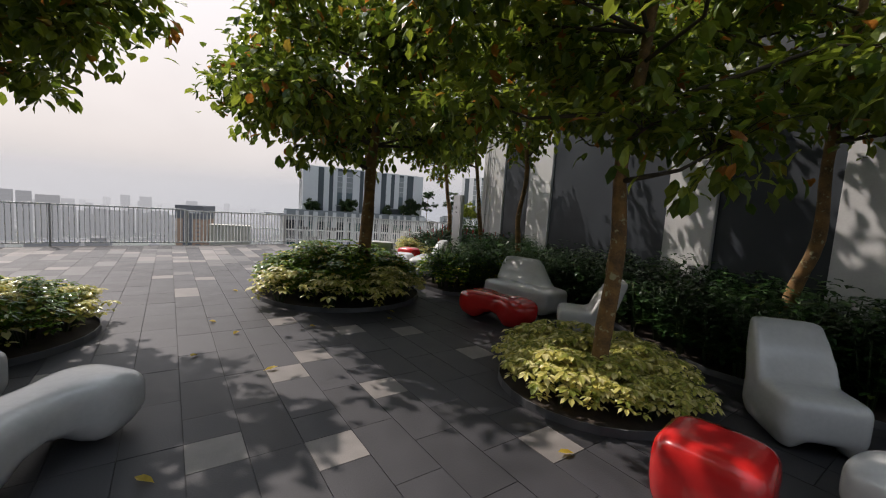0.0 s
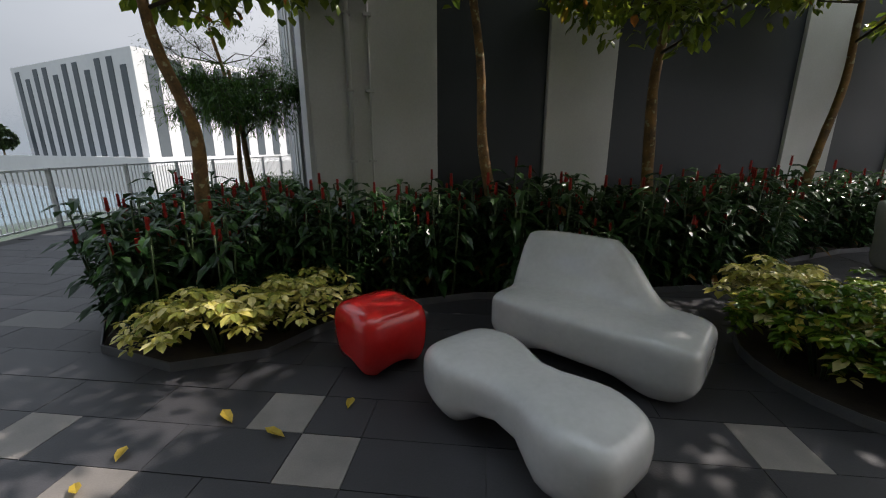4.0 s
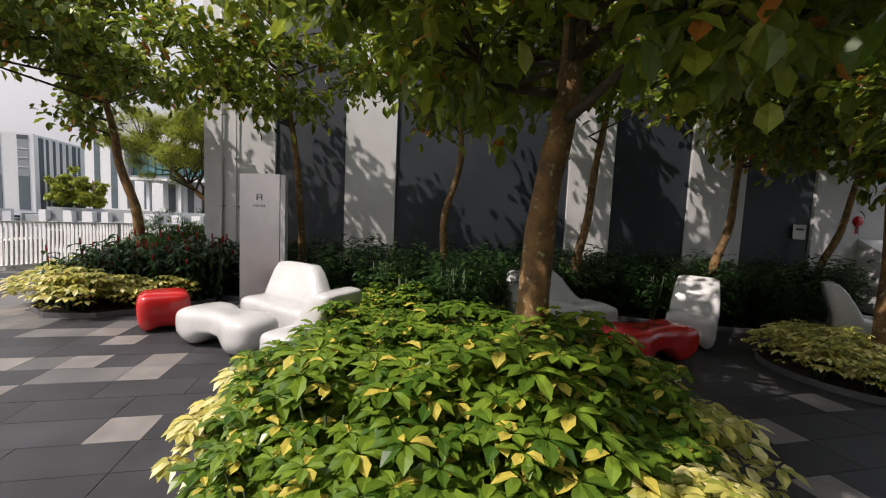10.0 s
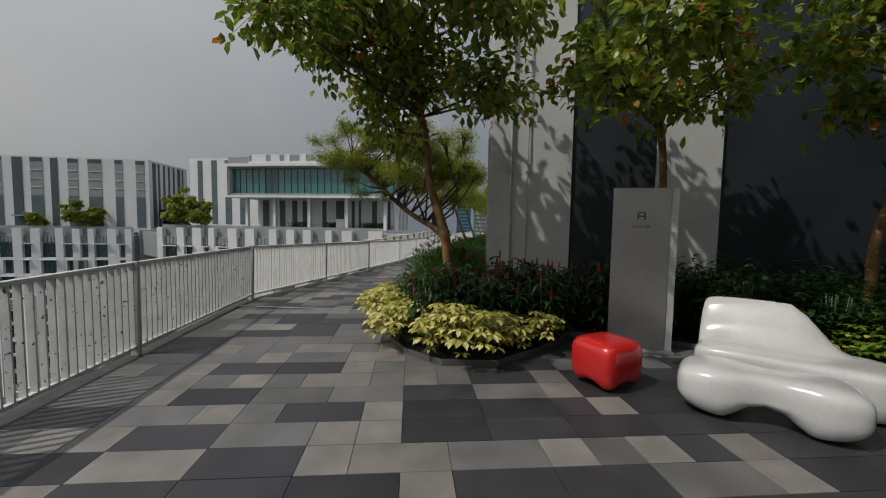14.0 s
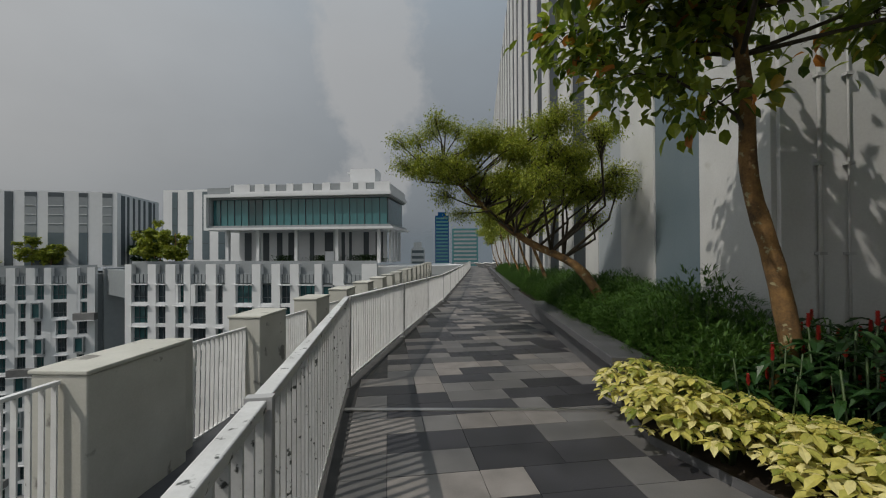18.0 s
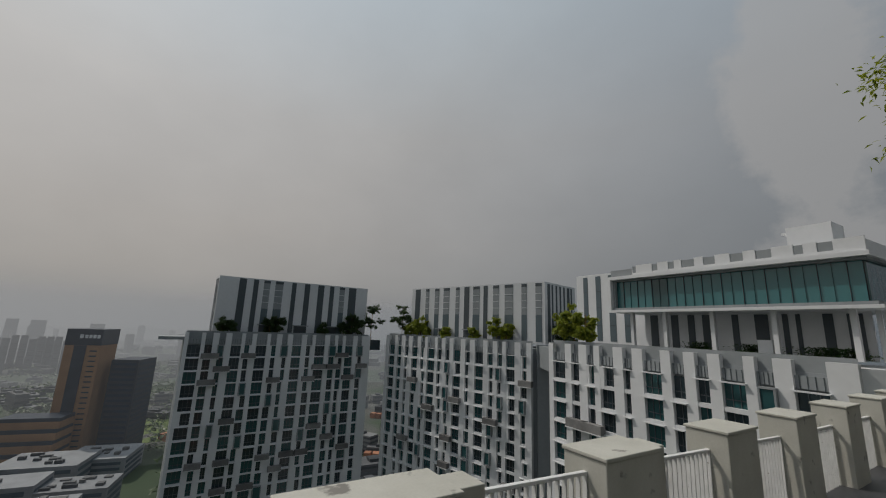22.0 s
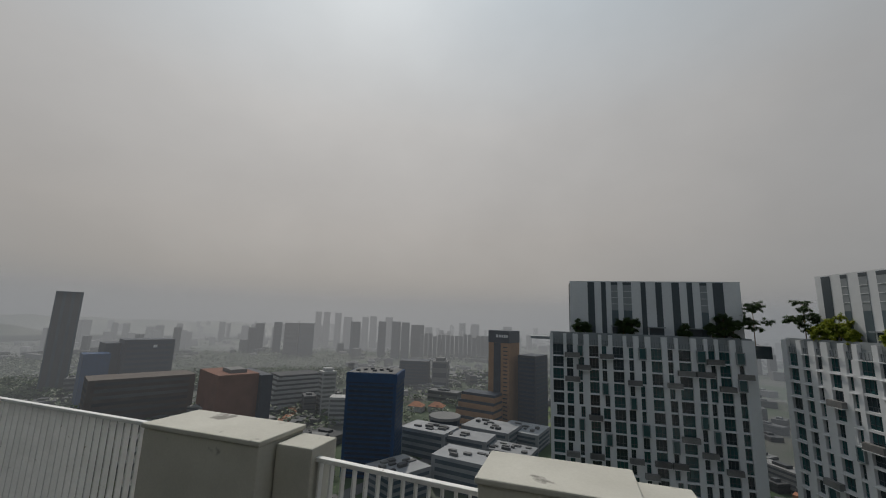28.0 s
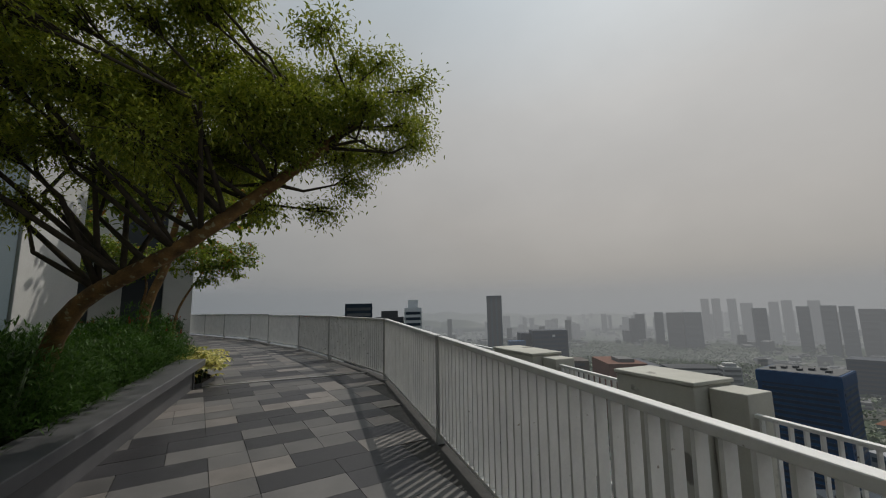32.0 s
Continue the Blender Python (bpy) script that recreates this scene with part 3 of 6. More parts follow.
# ---- barbecue cabinet and wall fittings ----
cabinet = empty("service_cabinet", pose(15.62, 5.66, 0, 0, 0, W_ANG - 5), "pale grey metal cabinet with a sloping lid against the wall", "cabinet")
box("body", -0.55, 0.55, -0.32, 0.32, 0.06, 1.0, M_CAB, cabinet, bevel=0.01)
bm = bmesh.new()
v = [bm.verts.new(p) for p in ((-0.57, -0.34, 1.004), (0.57, -0.34, 1.004), (0.57, 0.32, 1.004), (-0.57, 0.32, 1.004), (-0.57, -0.34, 1.1), (0.57, -0.34, 1.1), (0.57, 0.32, 1.42), (-0.57, 0.32, 1.42))]
for f in ((0, 3, 2, 1), (4, 5, 6, 7), (0, 1, 5, 4), (1, 2, 6, 5), (2, 3, 7, 6), (3, 0, 4, 7)):
    bm.faces.new([v[i] for i in f])
part("lid", bm, M_CAB, cabinet)
door = box("door", -0.5, 0.5, -0.34, -0.322, 0.12, 0.92, M_CAB, cabinet, bevel=0.006)
box("handle", 0.38, 0.42, -0.37, -0.342, 0.5, 0.6, M_POST, door)
box("vent_panel", -0.2, 0.2, -0.36, -0.342, 1.01, 1.09, M_METAL, cabinet)
box("plinth", -0.5, 0.5, -0.28, 0.28, 0.0, 0.058, M_DARK_WALL, cabinet)


def on_wall(s, out, z, ang=None):
    """A pose on the north wall, s metres from its west corner."""
    d = Vector((math.cos(radians(W_ANG)), math.sin(radians(W_ANG))))
    return pose(WA[0] + d.x * s + d.y * out, WA[1] + d.y * s - d.x * out, z, 0, 0, W_ANG)


alarm = empty("fire_bell", on_wall(12.44, 0.05, 1.75), "small red fire bell on the wall", "alarm")
bm = bmesh.new()
bmesh.ops.create_uvsphere(bm, u_segments=16, v_segments=10, radius=0.1, matrix=Matrix.Diagonal((1, 0.6, 1, 1)))
part("dome", bm, M_RED, alarm, smooth=True)
box("bracket", -0.04, 0.04, 0.0, 0.04, -0.24, -0.06, M_RED, alarm)
notice = empty("wall_notice", on_wall(11.35, 0.06, 1.5), "small pale notice plate on dark panel", "notice")
box("plate", -0.12, 0.12, -0.01, 0.004, -0.14, 0.14, M_CAB, notice)
box("print_bar", -0.08, 0.08, -0.013, -0.0105, 0.03, 0.07, M_INK, notice)
for s0 in (0.35, 0.62):
    pipe = empty("wall_pipe", on_wall(s0, 0.09, 0), "thin white vertical conduit on pale panel", "pipe", "conduits")
    sp = Soup()
    sp.tube([Vector((0, 0, 0.02)), Vector((0, 0, 7.5))], [0.022 if s0 < 0.5 else 0.012] * 2, 8)
    link_mesh("tube", sp.mesh("tube", True), M_WHITE_WALL, pipe)
    for zc in (0.6, 1.5, 2.4, 3.3, 4.2):
        box("clamp", -0.035, 0.035, -0.03, 0.035, zc, zc + 0.03, M_POST, pipe)
for s0, r0 in ((0.45, 0.03), (0.68, 0.014)):
    d = Vector((math.cos(radians(V_ANG)), math.sin(radians(V_ANG))))
    pipe = empty("wall_pipe", pose(VB[0] + d.x * s0 + d.y * 0.09, VB[1] + d.y * s0 - d.x * 0.09, 0, 0, 0, V_ANG), "thin white vertical conduit on pale panel", "pipe", "conduits")
    sp = Soup()
    sp.tube([Vector((0, 0, 0.02)), Vector((0, 0, 7.5))], [r0] * 2, 8)
    link_mesh("tube", sp.mesh("tube", True), M_WHITE_WALL, pipe)
    for zc in (0.5, 1.3, 2.1, 2.9, 3.7):
        box("clamp", -0.045, 0.045, -0.035, 0.035, zc, zc + 0.03, M_POST, pipe)

# ---- railings ----
BAR = Soup()
BAR.box(-0.008, 0.008, -0.03, 0.03, 0.0, 1.0)
BAR = BAR.mesh("bar")
ROD = Soup()
ROD.box(-0.008, 0.008, -0.008, 0.008, 0.0, 1.0)
ROD = ROD.mesh("bar")


def railing(points, base, height, gap, step, mesh, m_bar, m_post, label, group, worn=()):
    for (xa, ya), (xb, yb) in zip(points, points[1:]):
        run = math.hypot(xb - xa, yb - ya)
        n = max(1, round(run / step))
        ang = math.degrees(math.atan2(yb - ya, xb - xa))
        for i in range(n):
            x, y, w = xa + (xb - xa) * i / n, ya + (yb - ya) * i / n, run / n
            mb = M_RAIL_WORN if any(math.hypot(x - a, y - b) < 1.6 for a, b in worn) else m_bar
            za, zb = base + gz(y), base + gz(y + (yb - ya) / n)
            panel = empty("railing_panel", pose(x, y, za, 0, -math.degrees(math.atan2(zb - za, w)), ang), label, "railing", group)
            box("post", -0.02, 0.02, -0.045, 0.045, 0, height, m_post, panel)
            box("top_rail", 0.02, w - 0.02, -0.032, 0.032, height - 0.045, height - 0.005, mb, panel, bevel=0.006)
            box("bottom_rail", 0.02, w - 0.02, -0.025, 0.025, 0.08, 0.11, mb, panel)
            k = max(1, round(w / gap))
            for j in range(k):
                bar = new("bar", mesh)
                if not mesh.materials:
                    mesh.materials.append(None)
                bar.material_slots[0].link = "OBJECT"
                bar.material_slots[0].material = mb
                bar.parent = panel
                bar.matrix_basis = Matrix.Translation((w * (j + 0.5) / k, 0, 0.11)) @ Matrix.Diagonal((1, 1, height - 0.155, 1))


railing(WEST[5:11], 0, 1.06, 0.098, 3.3, BAR, M_RAIL, M_POST, "white painted steel railing panel with upright slats", "walkway railing", worn=((-1.6, 4.0), (-1.76, 6.7)))
railing(WEST[:6], 0, 1.1, 0.1, 3.3, BAR, M_RAIL, M_POST, "white steel railing panel with thin upright bars", "terrace railing")
railing(WEST[10:], 0, 1.06, 0.2, 3.3, BAR, M_RAIL, M_POST, "white painted steel railing panel with upright slats", "walkway railing")
railing(EAST, 0, 1.12, 0.115, 1.9, ROD, M_RAIL, M_POST, "white steel railing panel with thin upright bars", "terrace railing")

# ---- outer parapet: concrete blocks with railings between ----
O_DIR = Vector((0.19, 0.982)).normalized()
O_ANG = math.degrees(math.atan2(O_DIR.y, O_DIR.x))


def outer(s):
    return Vector((-4.25, 9.0, 0)) + Vector((O_DIR.x, O_DIR.y, 0)) * s


blocks = [(-7.5, -6.0), (0.95, 2.4), (4.4, 5.5), (7.3, 8.3), (10.0, 11.0), (12.9, 13.9), (15.8, 16.8), (18.4, 19.2), (20.9, 21.9), (23.8, 24.6), (26, 27), (29, 30), (32, 33), (35, 36), (38, 39), (41, 42), (44, 45)]
for s0, s1 in blocks:
    p = outer(s0)
    blk = empty("parapet_block", pose(p.x, p.y, 0, 0, 0, O_ANG), "weathered cream concrete parapet block", "parapet", "parapet blocks")
    box("body", 0, s1 - s0, 0.0, 0.62, -2.2, 0.29, M_CONC, blk, bevel=0.015)
    box("coping", -0.02, s1 - s0 + 0.02, -0.02, 0.64, 0.294, 0.34, M_CONC, blk, "stained concrete coping", bevel=0.012)
    if 0 < s0 < 12:
        box("side_fin", s1 - s0 + 0.022, s1 - s0 + 0.42, 0.2, 0.6, -2.2, 0.27, M_CONC, blk, bevel=0.012)
for (a0, a1), (b0, b1) in zip(blocks, blocks[1:]):
    p, q = outer(a1), outer(b0)
    off = Vector((-O_DIR.y, O_DIR.x, 0)) * 0.3
    railing([(p.x + off.x, p.y + off.y), (q.x + off.x, q.y + off.y)], -1.35, 1.62, 0.12, 5.0, BAR, M_RAIL, M_RAIL, "white steel railing between parapet blocks", "outer railing")
ledge = box("outer_ledge", -9, 48, -2.3, 0.9, -2.2, -1.36, M_KERB)
ledge.matrix_basis = pose(-4.25, 9.0, 0, 0, 0, O_ANG)
tagged(ledge, "concrete ledge outside the walkway railing", "ledge", kind="structure")

# ---- planter edge along the walkway ----
K_DIR = Vector((0.225, 0.974)).normalized()
K_FALL = math.degrees(math.atan(0.0325))
K_ANG = math.degrees(math.atan2(K_DIR.y, K_DIR.x))
kerb = empty("planter_wall", pose(1.3, 9.1, 0, 0, K_FALL, K_ANG), "low dark granite planter wall along the walkway", "planter wall", kind="structure")
box("wall", 0.06, 11.2, -0.24, -0.12, 0.0, 0.36, M_KERB, kerb)
box("coping", 0, 6.3, -0.36, 0.04, 0.364, 0.47, M_KERB, kerb, bevel=0.01)
far_kerb = empty("planter_wall", pose(1.3 + K_DIR.x * 11.2, 9.1 + K_DIR.y * 11.2, gz(20.25), 0, math.degrees(math.atan(0.012)), K_ANG), "low dark granite planter wall along the far walkway", "planter wall", kind="structure")
box("wall", 0.0, 34, -0.24, -0.12, 0.0, 0.36, M_KERB, far_kerb)
box("coping", 0.8, 34, -0.3, 0.0, 0.364, 0.45, M_KERB, far_kerb, bevel=0.01)
box("end_wall", 0.0, 0.058, -1.2, -0.1, 0.0, 0.36, M_KERB, kerb)
far_soil = box("planter_soil", 0.0, 34, -1.6, -0.242, 0.0, 0.33, M_SOIL)
far_soil.matrix_basis = far_kerb.matrix_basis
tagged(far_soil, "dark soil in the far walkway planter", "soil", kind="structure")
soil = box("planter_soil", 0.07, 11.2, -1.6, -0.242, 0.0, 0.33, M_SOIL)
soil.matrix_basis = kerb.matrix_basis
tagged(soil, "dark soil in the walkway planter", "soil", kind="structure")
strip = box("floor_joint", -0.03, 0.03, -2.85, 0.05, 0.0, 0.012, M_METAL)
strip.matrix_basis = pose(1.4, 8.92, 0, 0, 0, -8.8) @ pose(0, 0, 0, 0, 0, -90) @ Matrix.Identity(4)
tagged(strip, "pale metal floor joint across the walkway", "floor joint", kind="structure")


# ---- plants ----
def rosette(s, base, r, leaves, rng, up=0.35, wide=0.5):
    a0 = rng.random() * 6.28
    for i in range(leaves):
        a = a0 + 6.283 * i / leaves + rng.uniform(-0.2, 0.2)
        d = Vector((math.cos(a), math.sin(a), up * rng.uniform(-0.3, 1.0)))
        s.oval(base + d.normalized() * 0.01, d, Vector((0, 0, 1)), r * rng.uniform(0.8, 1.15), r * wide, 0.18, rng.uniform(0.1, 0.5))


def umbrella_plant(seed, height, spread, heads, r, per=7, up=0.35):
    rng, s = random.Random(seed), Soup()
    for _ in range(heads):
        a, q = rng.random() * 6.28, math.sqrt(rng.random())
        top = Vector((math.cos(a) * q * spread, math.sin(a) * q * spread, height * (1 - 0.45 * q * q) * rng.uniform(0.72, 1.05)))
        tip = top + Vector((math.cos(a) * q, math.sin(a) * q, 0.3)) * 0.05
        rosette(s, tip, r * rng.uniform(0.75, 1.2), per, rng, up)
        if rng.random() < 0.5:
            rosette(s, tip - Vector((0, 0, 0.09)), r * rng.uniform(0.7, 1.0), per - 2, rng, 0.1)
    return s.mesh("foliage")


def shrub_leaves(seed, height, spread, stems, per, length, wide):
    rng, s = random.Random(seed), Soup()
    for _ in range(stems):
        a, q = rng.random() * 6.28, math.sqrt(rng.random())
        top = Vector((math.cos(a) * q * spread, math.sin(a) * q * spread, height * rng.uniform(0.6, 1.05)))
        foot = Vector((top.x * 0.5, top.y * 0.5, 0.0))
        for k in range(per):
            t = 0.25 + 0.75 * (k + rng.random()) / per
            p = foot.lerp(top, t)
            b = rng.random() * 6.28
            s.oval(p, Vector((math.cos(b), math.sin(b), rng.uniform(-0.1, 0.7))), Vector((0, 0, 1)), length * rng.uniform(0.7, 1.2), wide * rng.uniform(0.8, 1.1), 0.15, rng.uniform(0.1, 0.5))
    return s.mesh("foliage")


def ginger(seed):
    rng, s, cones, st = random.Random(seed), Soup(), [], Soup()
    for _ in range(8):
        a, q = rng.random() * 6.28, math.sqrt(rng.random()) * 0.27
        h = rng.uniform(0.62, 1.0)
        foot, top = Vector((math.cos(a) * q * 0.6, math.sin(a) * q * 0.6, 0)), Vector((math.cos(a) * q, math.sin(a) * q, h))
        st.tube([foot, top], [0.012, 0.008], 5)
        turn = rng.random() * 6.28
        for k in range(15):
            t = 0.15 + 0.85 * k / 14
            b = turn + k * 1.25
            s.oval(foot.lerp(top, t), Vector((math.cos(b), math.sin(b), rng.uniform(0.0, 0.5))), Vector((0, 0, 1)), rng.uniform(0.15, 0.23), rng.uniform(0.06, 0.085), 0.2, 0.6)
        if rng.random() < 0.32:
            cones.append(top)
    return s.mesh("foliage"), cones, st.mesh("stem", True)


def feathery(seed, height=0.62, spread=0.34):
    rng, s = random.Random(seed), Soup()
    for _ in range(760):
        a, q, u = rng.random() * 6.28, math.sqrt(rng.random()), rng.random()
        p = Vector((math.cos(a) * q * spread, math.sin(a) * q * spread, height * (0.15 + 0.85 * u) * (1 - 0.35 * q * q)))
        d = Vector((math.cos(a) * q + rng.uniform(-0.5, 0.5), math.sin(a) * q + rng.uniform(-0.5, 0.5), rng.uniform(0.1, 1.0)))
        for k in range(4):
            s.leaf(p, d + Vector((rng.uniform(-0.6, 0.6), rng.uniform(-0.6, 0.6), rng.uniform(-0.3, 0.3))), Vector((0, 0, 1)), rng.uniform(0.04, 0.075), 0.01, 0.1, 0.3)
    return s.mesh("foliage")


SCHEF = [umbrella_plant(11 + i, 0.66, 0.34, 46, 0.098, 8) for i in range(3)]
GOLD = [umbrella_plant(31 + i, 0.4, 0.25, 44, 0.075, 7, -0.1) for i in range(3)]
BUSH = [shrub_leaves(51 + i, 0.85, 0.34, 22, 13, 0.12, 0.05) for i in range(3)]
CONE = Soup()
for k in range(9):
    # overlapping red scales up a narrow cone
    for q in range(5):
        w = 6.283 * (q + 0.5 * (k % 2)) / 5
        CONE.leaf(Vector((math.cos(w) * 0.006, math.sin(w) * 0.006, k * 0.012)), Vector((math.cos(w) * 0.5, math.sin(w) * 0.5, 1.0)), Vector((-math.cos(w), -math.sin(w), 0.3)), 0.03 * (1 - 0.05 * k), 0.02, 0.2, 0.1)
CONE = CONE.mesh("flower_cone")
GINGER = [ginger(71 + i) for i in range(4)]
FEATHER = [feathery(91 + i) for i in range(3)]
STEMS = {}
for kind, h0, w0 in (("schef", 0.5, 0.22), ("gold", 0.2, 0.14), ("bush", 0.7, 0.2), ("feather", 0.45, 0.18)):
    st_rng, s = random.Random(len(kind)), Soup()
    for _ in range(5):
        a, q = st_rng.random() * 6.28, st_rng.uniform(0.3, 1.0) * w0
        s.tube([Vector((math.cos(a) * q * 0.3, math.sin(a) * q * 0.3, 0)), Vector((math.cos(a) * q * 0.7, math.sin(a) * q * 0.7, h0 * 0.6)), Vector((math.cos(a) * q, math.sin(a) * q, h0))], [0.012, 0.009, 0.006], 5)
    STEMS[kind] = s.mesh("stem", True)
plant_rng = random.Random(5)


def plant(kind, x, y, z=0.02, size=1.0):
    turn, sc = plant_rng.uniform(0, 360), size * plant_rng.uniform(0.85, 1.18)
    m = pose(x, y, z, 0, 0, turn) @ Matrix.Diagonal((sc, sc, sc * plant_rng.uniform(0.9, 1.1), 1))
    if kind == "ginger":
        leaves, cones, stems = plant_rng.choice(GINGER)
        ob = empty("ginger_plant", m, "dark green ginger plant with upright red flower cones", "plant", "ginger plants in the bed")
        link_mesh("foliage", leaves, M_GINGER, ob)
        for top in cones:
            link_mesh("flower_cone", CONE, M_CONE, ob).matrix_basis = Matrix.Translation(top)
        link_mesh("stem", stems, M_STEM, ob)
        return
    data = {"schef": (SCHEF, M_SCHEF, "umbrella_plant", "glossy green umbrella plant with some golden leaves"), "gold": (GOLD, M_GOLD, "variegated_plant", "low plant with yellow and green variegated leaves"),
            "bush": (BUSH, M_BUSH, "shrub", "dense dark green leafy shrub"), "feather": (FEATHER, M_HEDGE, "feathery_shrub", "soft feathery bright green shrub")}[kind]
    ob = empty(data[2], m, data[3], "plant", data[2].replace("_", " ") + "s in the beds")
    link_mesh("foliage", plant_rng.choice(data[0]), data[1], ob)
    link_mesh("stem", STEMS[kind], M_STEM, ob)


def inside(x, y, poly):
    c = False
    for (xa, ya), (xb, yb) in zip(poly, poly[1:] + poly[:1]):
        if (ya > y) != (yb > y) and x < (xb - xa) * (y - ya) / (yb - ya) + xa:
            c = not c
    return c


def edge_gap(x, y, poly):
    best = 9.0
    for (xa, ya), (xb, yb) in zip(poly, poly[1:] + poly[:1]):
        u = max(0.0, min(1.0, ((x - xa) * (xb - xa) + (y - ya) * (yb - ya)) / ((xb - xa) ** 2 + (yb - ya) ** 2)))
        best = min(best, math.hypot(x - xa - u * (xb - xa), y - ya - u * (yb - ya)))
    return best


def bed(name, poly, pick, gap, label, margin=0.09):
    bm = bmesh.new()
    up = [bm.verts.new((x, y, 0.03)) for x, y in poly]
    dn = [bm.verts.new((x, y, 0.004)) for x, y in poly]
    bm.faces.new(up)
    bm.faces.new(list(reversed(dn)))
    for i in range(len(up)):
        j = (i + 1) % len(up)
        bm.faces.new((up[j], up[i], dn[i], dn[j]))
    bmesh.ops.recalc_face_normals(bm, faces=list(bm.faces))
    ground_bed = tagged(part(name, bm, M_SOIL), label, "planting bed", kind="structure")
    rim, n = bmesh.new(), len(poly)
    ring = []
    for k, (x, y) in enumerate(poly):
        a, b = poly[k - 1], poly[(k + 1) % n]
        out = Vector((b[1] - a[1], a[0] - b[0])).normalized()
        ring.append([rim.verts.new((x + out.x * o, y + out.y * o, z)) for o, z in ((0.002, 0.002), (0.002, 0.07), (0.014, 0.07), (0.014, 0.002))])
    for k in range(n):
        a, b = ring[k], ring[(k + 1) % n]
        for q in range(3):
            rim.faces.new((a[q], b[q], b[q + 1], a[q + 1]))
    bmesh.ops.recalc_face_normals(rim, faces=list(rim.faces))
    part("edging", rim, M_KERB, ground_bed, "thin dark steel bed edging")
    xs, ys = [p[0] for p in poly], [p[1] for p in poly]
    y, row = min(ys), 0
    while y < max(ys):
        x = min(xs) + (gap / 2 if row % 2 else 0)
        while x < max(xs):
            px, py = x + plant_rng.uniform(-0.3, 0.3) * gap, y + plant_rng.uniform(-0.3, 0.3) * gap
            if inside(px, py, poly) and edge_gap(px, py, poly) > margin:
                got = pick(px, py, edge_gap(px, py, poly))
                if got:
                    plant(got[0], px, py, 0.025, got[1])
            x += gap
        y, row = y + gap * 0.87, row + 1


def ellipse(cx, cy, a, b, turn, n=28):
    c, s = math.cos(radians(turn)), math.sin(radians(turn))
    return [(cx + a * math.cos(6.2832 * i / n) * c - b * math.sin(6.2832 * i / n) * s, cy + a * math.cos(6.2832 * i / n) * s + b * math.sin(6.2832 * i / n) * c) for i in range(n)]


bed("bed_centre", ellipse(6.5, 2.76, 1.42, 1.36, 0), lambda x, y, e: ("gold", 1.3) if e < 0.28 and (x > 7.0 or (x < 5.8 and y > 2.4)) else ("schef", 0.78 + 0.3 * min(1.0, e / 0.8)), 0.31, "round planting bed of umbrella plants", 0.1)
bed("bed_east", ellipse(11.08, 3.52, 0.86, 0.86, 0), lambda x, y, e: ("gold", 1.0 if e > 0.2 else 0.85), 0.27, "round planting bed of variegated plants", 0.1)
bed("bed_south", ellipse(7.6, -1.25, 0.95, 0.88, 0), lambda x, y, e: ("schef", 0.75) if plant_rng.random() < 0.6 else ("gold", 1.2), 0.3, "round planting bed with low green plants", 0.1)
VBED = [(13.7, -1.5), (13.2, -0.98), (12.5, -0.8), (11.95, -1.05), (11.75, -1.45), (11.3, -2.0), (10.5, -2.35), (9.4, -2.45), (8.6, -2.7), (7.4, -3.0), (6.5, -4.0), (5.4, -4.6), (3.6, -5.2), (2.2, -5.9), (1.9, -7.3), (12.35, -3.1), (13.3, -3.4), (15.2, -8.5), (16.2, -8.2), (14.4, -3.0)]
bed("bed_south_wall", VBED, lambda x, y, e: ("gold", 1.15) if (y > -1.15 and e < 0.32) or (11.6 < x < 12.3 and e < 0.3 and y > -1.8) else ("feather", 1.2) if y < -4 and x > 12.5 else ("ginger", 0.95), 0.34, "planting bed of red ginger along the wall")
WBED = [(3.75, 7.4), (4.9, 7.05), (5.75, 6.4), (5.85, 5.1), (6.4, 4.4), (7.3, 4.45), (7.7, 4.95), (7.85, 5.8), (9.5, 6.05), (10.5, 5.4), (11.5, 5.0), (12.9, 5.1), (14.2, 5.5), (14.85, 5.75), (14.85, 6.15), (3.75, 8.65)]
bed("bed_north_wall", WBED, lambda x, y, e: ("schef", 0.9) if 5.6 < x < 8 and y < 6.0 and plant_rng.random() < 0.45 else ("ginger", 0.8) if x < 5 else ("bush", 1.05), 0.36, "planting bed of dark shrubs along the tower wall")
CBED = [(1.3, 9.0), (1.1, 8.3), (1.3, 7.5), (1.6, 6.75), (2.0, 6.35), (2.6, 6.3), (3.15, 6.7), (3.7, 7.2), (3.7, 8.65), (2.9, 8.85)]
bed("bed_corner", CBED, lambda x, y, e: ("gold", 1.25) if e < 0.5 and (x < 1.85 or y < 7.0) else ("feather", 1.25) if y > 8.1 and x < 2.7 else ("ginger", 0.85), 0.3, "corner planting bed edged with variegated plants")
for s0 in np.arange(0.25, 30, 0.36):
    for o in (0.62, 0.95, 1.28):
        if s0 > 12 and o > 1:
            continue
        p = Vector((1.3, 9.1, 0)) + Vector((K_DIR.x, K_DIR.y, 0)) * (s0 + plant_rng.uniform(-0.1, 0.1)) + Vector((K_DIR.y, -K_DIR.x, 0)) * (o + plant_rng.uniform(-0.08, 0.08))
        plant("feather", p.x, p.y, 0.3 + gz(p.y), 1.1 + 0.25 * (o > 0.7))


